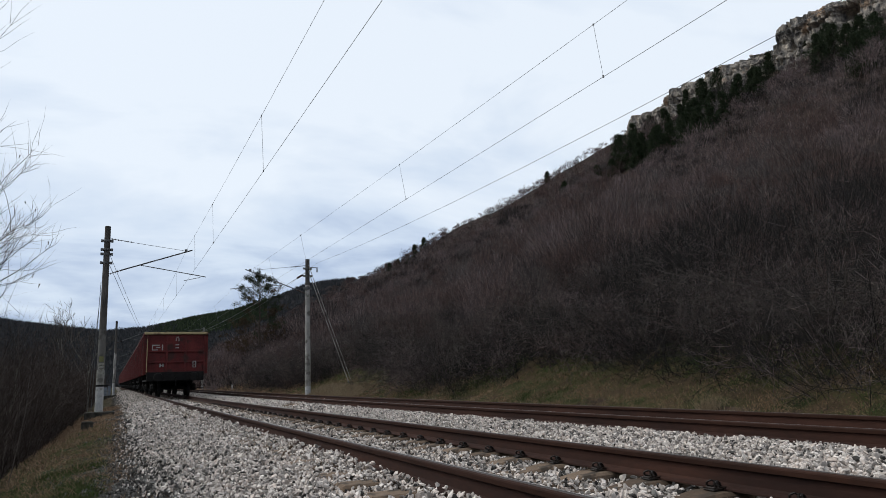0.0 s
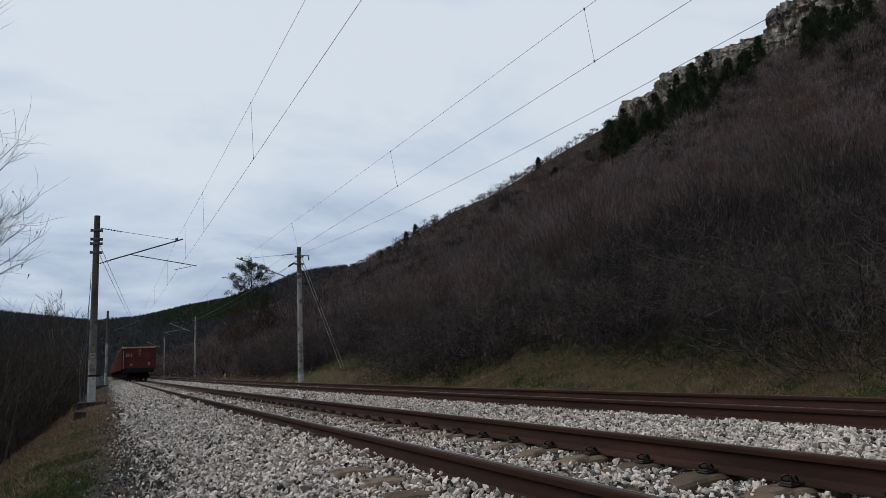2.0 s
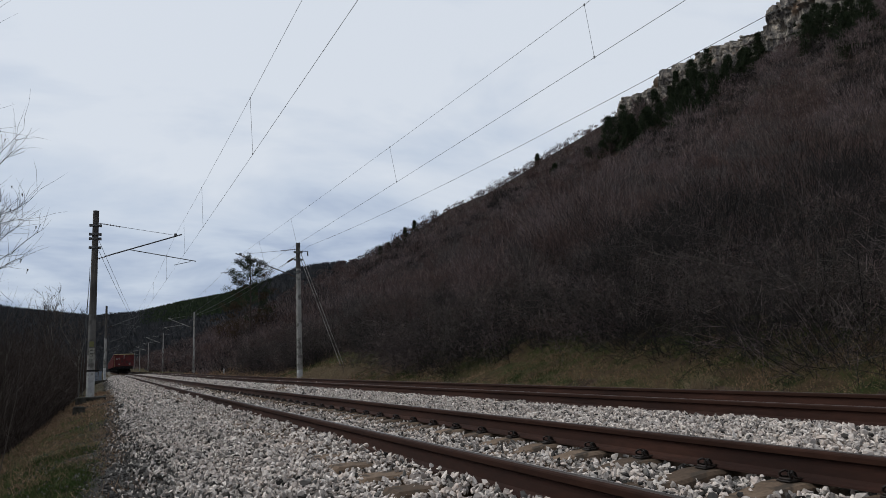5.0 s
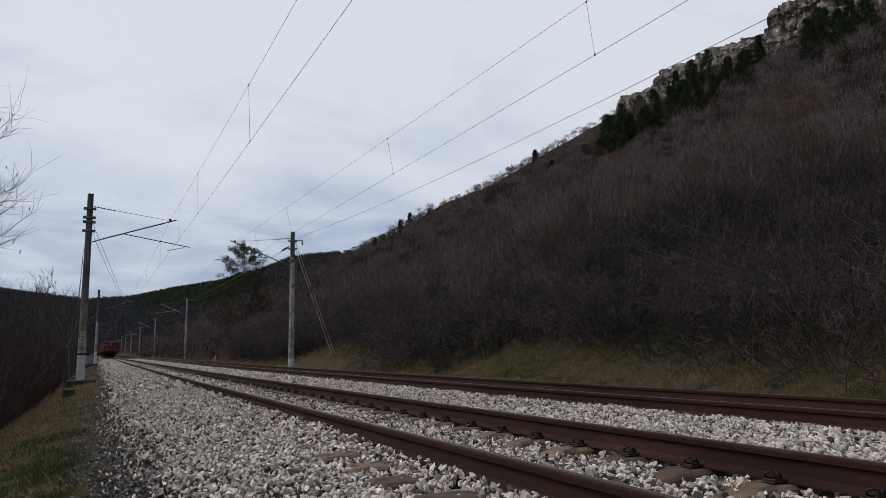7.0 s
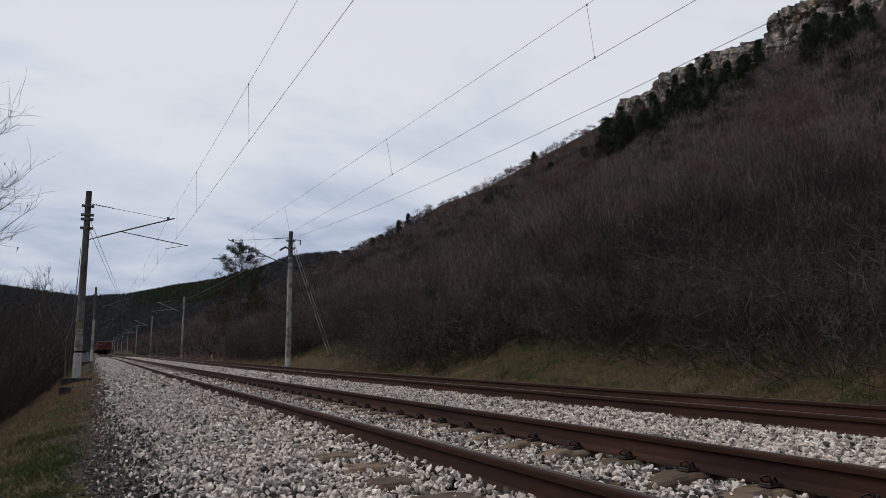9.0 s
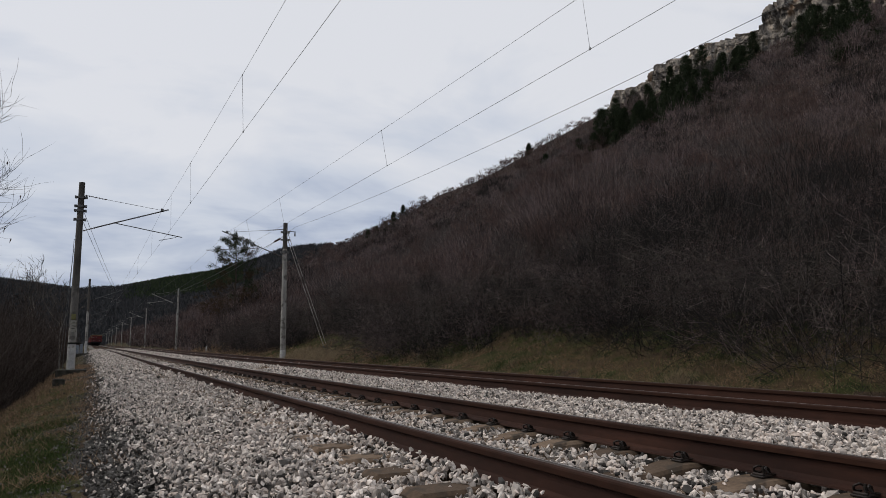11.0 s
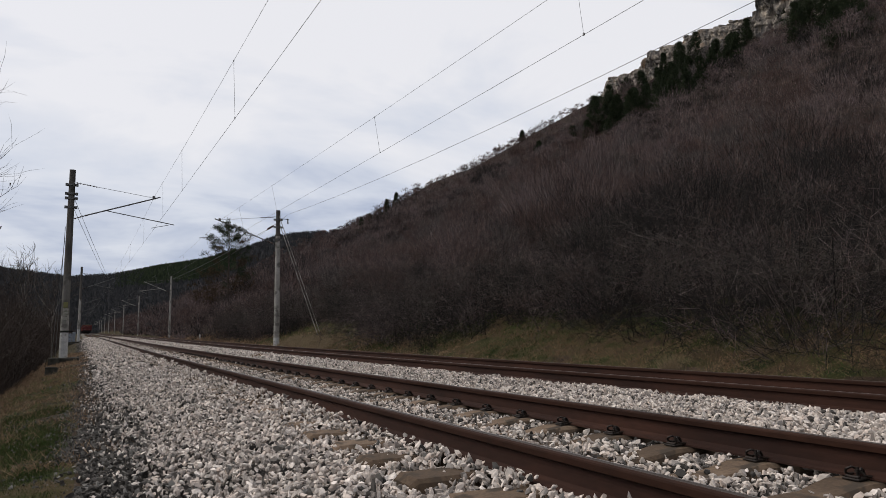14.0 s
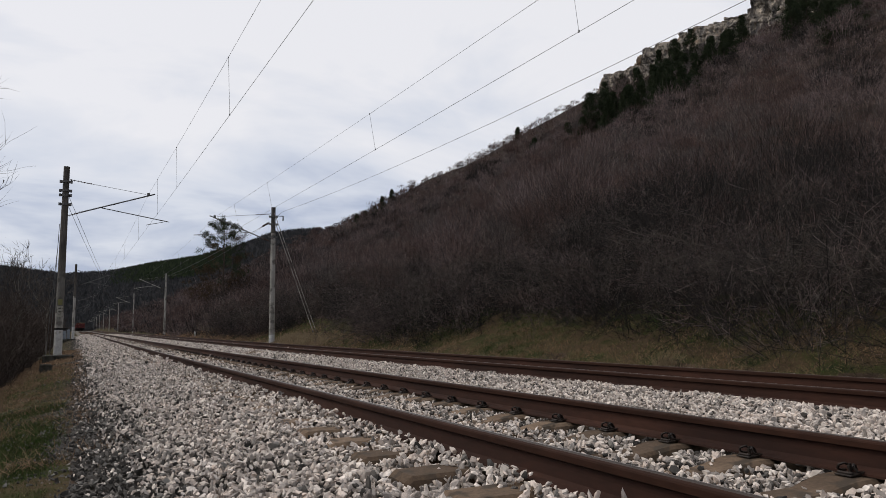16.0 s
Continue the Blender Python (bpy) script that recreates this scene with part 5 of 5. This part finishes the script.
# ---- bare trees ----
M_BARK_DARK = material("dark_pine_bark", [(0.025, 0.017, 0.012), (0.05, 0.034, 0.025)], 4, 0.95, fine=20, bump=0.4, bump_depth=0.02)
def bare_tree(name, label, x, y, height, seed, spread=0.5, r=0.09, levels=4, kids=5, mat=None, lean=(0.0, 0.0), catkins=0, rise=0.15, crook=1.0):
    g = np.random.default_rng(seed)
    z = float(ground_z(x, y)) - 0.1
    t = thing(name, label, "tree", pose(x, y, z), group="bare trees")
    trunk_a, trunk_b, fine_a, fine_b, fine_r = [], [], [], [], []
    segs = [(np.zeros(3), np.array([lean[0], lean[1], 1.0]), height * 0.42, r, 0)]
    bm = bmesh.new()
    tips = []
    while segs:
        p, d, ln, rad, lev = segs.pop()
        d = d / np.linalg.norm(d)
        n = 5 if lev < 3 else 3
        pts = [p]
        for i in range(n):
            d = d + g.normal(0, 0.055 + 0.03 * lev, 3) * crook + np.array([0, 0, 0.05])
            d /= np.linalg.norm(d)
            pts.append(pts[-1] + d * ln / n)
        for i in range(n):
            ra, rb = rad * (1 - 0.35 * i / n), rad * (1 - 0.35 * (i + 1) / n)
            if lev < 2:
                tube(bm, pts[i], pts[i + 1], ra, rb, sides=7 if lev == 0 else 5, caps=False)
            else:
                fine_a.append(pts[i]); fine_b.append(pts[i + 1]); fine_r.append((ra, rb if i < n - 1 else rb * 0.3))
        if lev < levels:
            for c in range(kids + (2 if lev == 0 else 0)):
                f = g.uniform(0.35, 1.0) if c else 1.0
                k = min(n - 1, int(f * n))
                q = pts[k] + (pts[k + 1] - pts[k]) * (f * n - k if k < n - 1 or f < 1 else 1)
                side = g.normal(0, 1, 3)
                side -= d * side.dot(d)
                side /= np.linalg.norm(side) + 1e-9
                nd = d * g.uniform(0.7, 1.1) + side * spread * g.uniform(0.7, 1.6) + np.array([0, 0, rise])
                segs.append((q, nd, ln * g.uniform(0.45, 0.75), max(0.0035, y * 0.0002, rad * 0.48), lev + 1))
        else:
            tips.append(pts[-1])
    part("trunk", bm, mat or M_BARK, t)
    rr = np.array(fine_r)
    v, f = twig_arrays(np.array(fine_a), np.array(fine_b), rr[:, 0], rr[:, 1])
    link("crown", arrays_to_mesh("crown", v, f, M_STEM), t)
    if catkins and tips:
        q = np.array(tips)[g.integers(0, len(tips), catkins)]
        v, f = twig_arrays(q, q + np.array([0, 0, -0.10]) + g.normal(0, 0.015, (catkins, 3)), 0.017)
        c = link("catkins", arrays_to_mesh("catkins", v, f, M_DRY), t, "a few withered brown leaves")
        c["kind"] = "stuff"
    return t


bare_tree("bare_tree", "tall bare tree with a few withered leaves, below the embankment", -4.3, 17.0, 11.5, 38, 0.58, 0.070, 4, 6, lean=(0.08, 0.0), catkins=60, rise=0.22)
bare_tree("bare_tree", "many-branched bare tree on the valley side", -3.5, 20.5, 8.4, 14, 0.40, 0.06, 4, 6, rise=0.45)
bare_tree("bare_tree", "slender bare tree above brown brush", -2.7, 45.0, 8.5, 23, 0.46, 0.05, 4, 4, rise=0.3)
bare_tree("bare_tree", "slender bare tree above brown brush", -2.0, 62.0, 8.6, 31, 0.42, 0.06, 4, 4)
bare_tree("bare_tree", "pale thin sapling leaning in brown brush", -2.5, 30.0, 4.6, 37, 0.3, 0.04, 3, 4, lean=(0.12, 0))
bare_tree("bare_tree", "pale thin sapling leaning in brown brush", -2.9, 24.0, 4.9, 41, 0.3, 0.04, 3, 4, lean=(0.15, 0))
for k, (x, y, h) in enumerate(((-2.7, 21.0, 3.9), (-3.2, 27.0, 4.4), (-2.6, 36.0, 4.2), (-3.0, 40.0, 4.8), (-3.6, 33.0, 5.0), (-2.5, 17.5, 3.2), (-2.8, 52.0, 4.6), (-4.0, 29.0, 5.4))):
    bare_tree("bare_tree", "thin pale sapling standing in brown brush", x, y, h, 70 + k, 0.28, 0.028, 3, 4, lean=(0.06 * (k % 4) - 0.1, 0.03))
for k, (x, y, h) in enumerate(((12.6, 12.2, 2.6), (13.4, 16.5, 3.4), (12.3, 9.2, 2.2), (15.0, 24.0, 4.2), (12.4, 29.0, 3.2), (12.7, 10.8, 2.4))):
    bare_tree("bare_tree", "grey crooked small tree among bank scrub", x, y, h, 50 + k, 0.95, 0.014, 3, 5, mat=M_STEM, lean=(-0.35, 0.1 * (k % 3)), crook=4.0)


# ---- pines ----
def pine_meshes(seed, height, whorls, reach, bare_below, tufts, r_needle, dry=0.0, ragged=0.25, needle=5.0, clumps=4, puff=0.15, taper=0.75):
    g = np.random.default_rng(seed)
    bm = bmesh.new()
    bend = g.normal(0, 0.012, (9, 2)).cumsum(0) * height * 0.35
    zs = np.linspace(0, height, 9)
    at = lambda z: np.array([np.interp(z, zs, bend[:, 0]), np.interp(z, zs, bend[:, 1]), z])
    for a, b in zip(zs, zs[1:]):
        ra, rb = [0.018 * height * (1 - 0.93 * q / height) for q in (a, b)]
        tube(bm, at(a), at(b), ra, rb, sides=8, caps=False)
    starts, ends, slots = [], [], []
    for w in range(whorls):
        f = bare_below + (1 - bare_below) * (w + g.uniform(-0.3, 0.3)) / whorls
        f = min(0.985, max(bare_below, f))
        z = f * height
        for b in range(int(g.integers(4, 7))):
            if g.random() < ragged:
                continue
            ln = reach * height * (1 - f) ** taper * g.uniform(0.55, 1.15) + 0.03 * height
            a = g.uniform(0, 2 * np.pi)
            d = np.array([math.cos(a), math.sin(a), g.uniform(0.0, 0.35) + 0.5 * f])
            p, q = at(z), at(z) + d * ln
            tube(bm, p, q, 0.0045 * height * (1 - f) + 0.008, 0.006, sides=4, caps=False)
            m = tufts
            knots = p + (q - p) * np.sqrt(g.uniform(0.25, 1.0, (clumps, 1))) + g.normal(0, 0.13 * ln, (clumps, 3)) * np.array([1, 1, 0.6])
            c = knots[g.integers(0, clumps, m)] + g.normal(0, puff, (m, 3))
            starts.append(c)
            ends.append(c + unit(g.normal(0, 0.6, (m, 3)) + d * 0.6 + np.array([0, 0, 0.5])) * g.uniform(0.55, 1.0, (m, 1)) * r_needle * needle)
            slots.append(np.full(m, 1 if g.random() < dry * (1.9 - f * 2.2) else 0))
    s, e, k = np.concatenate(starts), np.concatenate(ends), np.concatenate(slots)
    v, f = blade_arrays(s, e, r_needle)
    crown = arrays_to_mesh("crown", v, f, [M_NEEDLE, M_NEEDLE_DRY], k)
    tm = bpy.data.meshes.new("trunk")
    bm.to_mesh(tm)
    bm.free()
    tm.materials.append(M_BARK_DARK)
    return tm, crown


def plant_pine(meshes, label, x, y, turn=0.0, scale_z=0.0, group="pines"):
    t = thing("pine_tree", label, "pine tree", pose(x, y, float(ground_z(x, y)) - 0.2, 0, scale_z, turn), group=group)
    link("trunk", meshes[0], t)
    link("crown", meshes[1], t)
    return t


BIG_PINE = pine_meshes(5, 10.6, 20, 0.34, 0.2, 210, 0.024, dry=0.85, ragged=0.2, needle=11.0, clumps=6, puff=0.13, taper=0.5)
plant_pine(BIG_PINE, "lone pine with thin green top and browned lower boughs", 13.2, 75.0, 40)
PINES = [pine_meshes(60 + k, h, 16, 0.31, 0.04, 64, 0.055, ragged=0.05, needle=9.0, clumps=5, puff=0.22, taper=0.95) for k, h in enumerate((6.6, 7.8, 9.2, 4.0))]
PINE_SPOTS = [(113.3, 134.7, 0), (105.7, 122.6, 1), (107.1, 121.2, 0), (106.5, 116.0, 1), (107.3, 112.4, 1), (105.3, 106.3, 2), (104.7, 101.8, 2), (104.1, 97.9, 1), (115.5, 104.7, 1), (120.7, 134.1, 0), (121.9, 129.2, 1), (120.1, 121.6, 1), (121.2, 118.1, 1), (125.2, 116.5, 0), (142.9, 104.0, 1), (125.9, 88.7, 1), (124.5, 84.8, 2), (122.7, 80.6, 1), (124.0, 78.8, 1), (106.6, 65.0, 2), (133.7, 111.1, 0), (139.3, 209.3, 3), (99.4, 128.3, 3), (99.7, 123.4, 3), (99.6, 142.3, 3), (116.3, 302.6, 3), (118.7, 296.5, 3), (118.0, 285.9, 0), (128.0, 299.3, 0), (114.2, 308.4, 3), (101.3, 116.7, 0)]
g_pine = np.random.default_rng(8)
for k, (x, y, kind) in enumerate(PINE_SPOTS):
    plant_pine(PINES[kind], "dark green pine on the steep hillside below cliffs" if y < 175 else "small dark pine on the scrub-covered ridge", x, y, float(g_pine.uniform(0, 360)), 0.0, "hillside pines")


for k, (x, y, kind) in enumerate(PINE_SPOTS[:20]):
    dx, dy = g_pine.uniform(-5, 5, 2)
    plant_pine(PINES[(kind + k) % 4], "dark green pine on the steep hillside below cliffs", x + float(dx), y + float(dy) + 2, float(g_pine.uniform(0, 360)), 0.0, "hillside pines")


for k in range(8):   # the dark belt at the foot of the crags
    y = float(g_pine.uniform(104, 136))
    x = 138.0 - float(g_pine.uniform(0.5, 14.0)) * (0.35 + 0.65 * (y < 118))
    plant_pine(PINES[k % 3], "dark green pine on the steep hillside below cliffs", x, y, float(g_pine.uniform(0, 360)), 0.0, "hillside pines")


def far_forest():
    """Evergreen woods on the far ridge."""
    g = np.random.default_rng(4)
    n = 3200
    az, r = np.radians(2.0 + 8.5 * g.uniform(0, 1, n) ** 0.9), g.uniform(735, 930, n)
    x, y = r * np.sin(az), r * np.cos(az)
    h = g.uniform(3, 6.5, n) * (0.5 + 0.5 * np.clip((np.degrees(az) - 2) / 3, 0, 1))
    base = np.stack([x, y, ground_z(x, y)], 1)
    blocks = []
    for lo, hi, rad in ((0.0, 0.75, 0.34), (0.2, 0.95, 0.28), (0.45, 1.05, 0.2)):
        p0 = base + np.stack([g.normal(0, 0.4, n), g.normal(0, 0.4, n), h * lo], 1)
        p1 = base + np.stack([g.normal(0, 0.6, n), g.normal(0, 0.6, n), h * hi], 1)
        blocks.append((*twig_arrays(p0, p1, h * rad), 0))
    v, f, s = merged(blocks)
    ob = link("far_forest", arrays_to_mesh("far_forest", v, f, M_NEEDLE))
    tagged(ob, "dark evergreen woods on the distant ridge", "forest", kind="stuff")
    n = 60000
    az, r = np.radians(g.uniform(-16, 22, n)), g.uniform(500, 870, n)
    x, y = r * np.sin(az), r * np.cos(az)
    base = np.stack([x, y, ground_z(x, y)], 1)
    h = g.uniform(2.0, 4.2, n)
    p1 = base + np.stack([g.normal(0, 1.2, n), g.normal(0, 1.2, n), h], 1)
    v, f = blade_arrays(base, p1, h * 0.16)
    # slivers tinted with the same painted haze as the slopes
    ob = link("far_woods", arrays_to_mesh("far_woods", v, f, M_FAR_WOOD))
    tagged(ob, "bare woods on the distant hills, tinted blue-grey for haze", "woods", kind="stuff")


far_forest()


# ---- grass ----
def grass_blades(name, label, u, y, h, r, mat, droop=0.7):
    n = len(u)
    x = u + track_x(y)
    p = np.stack([x, y, ground_z(x, y) - 0.01], 1)
    d = np.stack([rng.normal(0, droop, n), rng.normal(0, droop, n), np.ones(n)], 1)
    v, f = twig_arrays(p, p + unit(d) * h[:, None], r)
    ob = link(name, arrays_to_mesh(name, v, f, mat))
    tagged(ob, label, "grass", kind="stuff")


def tufted(n, u0, u1, y0, y1, clump=0.05, per=14):
    m = n // per
    cu, cy = rng.uniform(u0, u1, m), rng.uniform(y0, y1, m)
    return np.repeat(cu, per) + rng.normal(0, clump, m * per), np.repeat(cy, per) + rng.normal(0, clump, m * per)


def in_patches(u, y, size, seed, level, spread=0.25):
    """Keeps what falls on the drifts of one kind of growth."""
    keep = bump_field(u, y, size, seed) + rng.normal(0, spread, len(u)) > level
    return u[keep], y[keep]


u, y = in_patches(*tufted(60000, 10.5, 13.8, 4, 31, 0.10), 1.6, 3.0, 0.0)
grass_blades("bank_grass", "short green winter grass in drifts on the bank", u, y, rng.uniform(0.04, 0.14, len(u)), np.maximum(0.004, y * 0.0003), M_GREEN)
u, y = tufted(24000, 10.2, 13.6, 4, 48, 0.10)
grass_blades("bank_grass", "short brown and green winter grass on the bank", u, y, rng.uniform(0.04, 0.14, len(u)), np.maximum(0.004, y * 0.0003), M_GRASS)
u, y = in_patches(*tufted(34000, 9.8, 12.4, 4, 110, 0.16, 20), 1.1, 6.0, -0.3)
grass_blades("bank_straw", "dead straw-coloured grass on the bank", u, y, rng.uniform(0.06, 0.22, len(u)), np.maximum(0.004, y * 0.0003), M_STRAW, 1.3)
u, y = in_patches(*tufted(34000, 9.85, 11.5, 4, 36, 0.12, 12), 0.7, 9.0, -0.25)
grass_blades("bank_straw", "trampled pale dead grass along the foot of the bank", u, y, rng.uniform(0.03, 0.11, len(u)), np.maximum(0.004, y * 0.0003), M_STRAW, 1.6)
u, y = in_patches(*tufted(60000, -1.9, -0.12, 2.0, 13, 0.06), 0.8, 1.0, -0.2, 0.35)
grass_blades("verge_grass", "short green turf beside the ballast shoulder", u, y, rng.uniform(0.02, 0.07, len(u)), np.maximum(0.0030, y * 0.0003), M_GREEN)
u, y = tufted(22000, -2.4, -0.05, 2.0, 26, 0.06)
grass_blades("verge_grass", "short brown and green turf beside the ballast shoulder", u, y, rng.uniform(0.03, 0.09, len(u)), np.maximum(0.0032, y * 0.0003), M_GRASS)
u, y = in_patches(*tufted(26000, -2.2, 0.25, 7, 46, 0.10, 18), 1.5, 2.0, -0.3)
grass_blades("verge_straw", "brown dead grass beside the ballast shoulder", u, y, rng.uniform(0.05, 0.18, len(u)), np.maximum(0.0035, y * 0.0003), M_STRAW, 1.2)
tuft_n = 260
grass_blades("straw_tuft", "pale dead grass tuft close beyond the rails", 10.35 + rng.normal(0, 0.10, tuft_n), 10.5 + rng.normal(0, 0.13, tuft_n), rng.uniform(0.15, 0.42, tuft_n), np.full(tuft_n, 0.006), M_TUFT, 0.6)
tuft_n = 160
grass_blades("dry_weed", "small dry weed growing in the ballast", 5.0 + rng.normal(0, 0.12, tuft_n), 22.6 + rng.normal(0, 0.12, tuft_n), rng.uniform(0.05, 0.2, tuft_n), np.full(tuft_n, 0.006), M_STRAW, 0.9)
u, y = tufted(5200, 9.95, 11.6, 33, 43, 0.12, 20)
grass_blades("straw_patch", "pale dead grass round the foot of the stay wires", u, y, rng.uniform(0.10, 0.34, len(u)), np.maximum(0.004, y * 0.0003), M_TUFT, 0.9)


# ---- what moves ----
def motions():
    """The train draws away down the line at an even pace."""
    for i, w in enumerate(WAGONS):
        walk(w, [(t, wagon_pose(TRAIN_START + WAGON_PITCH * i + SPEED * t)) for t in np.arange(0, 16.01, 1.0)])
    turn = SPEED / FPS / 0.46
    for axle, y in AXLES:
        walk(axle, [(k / FPS, pose(0, y, 0.46, -math.degrees(turn * k))) for k in range(0, 16 * FPS + 1)])


motions()
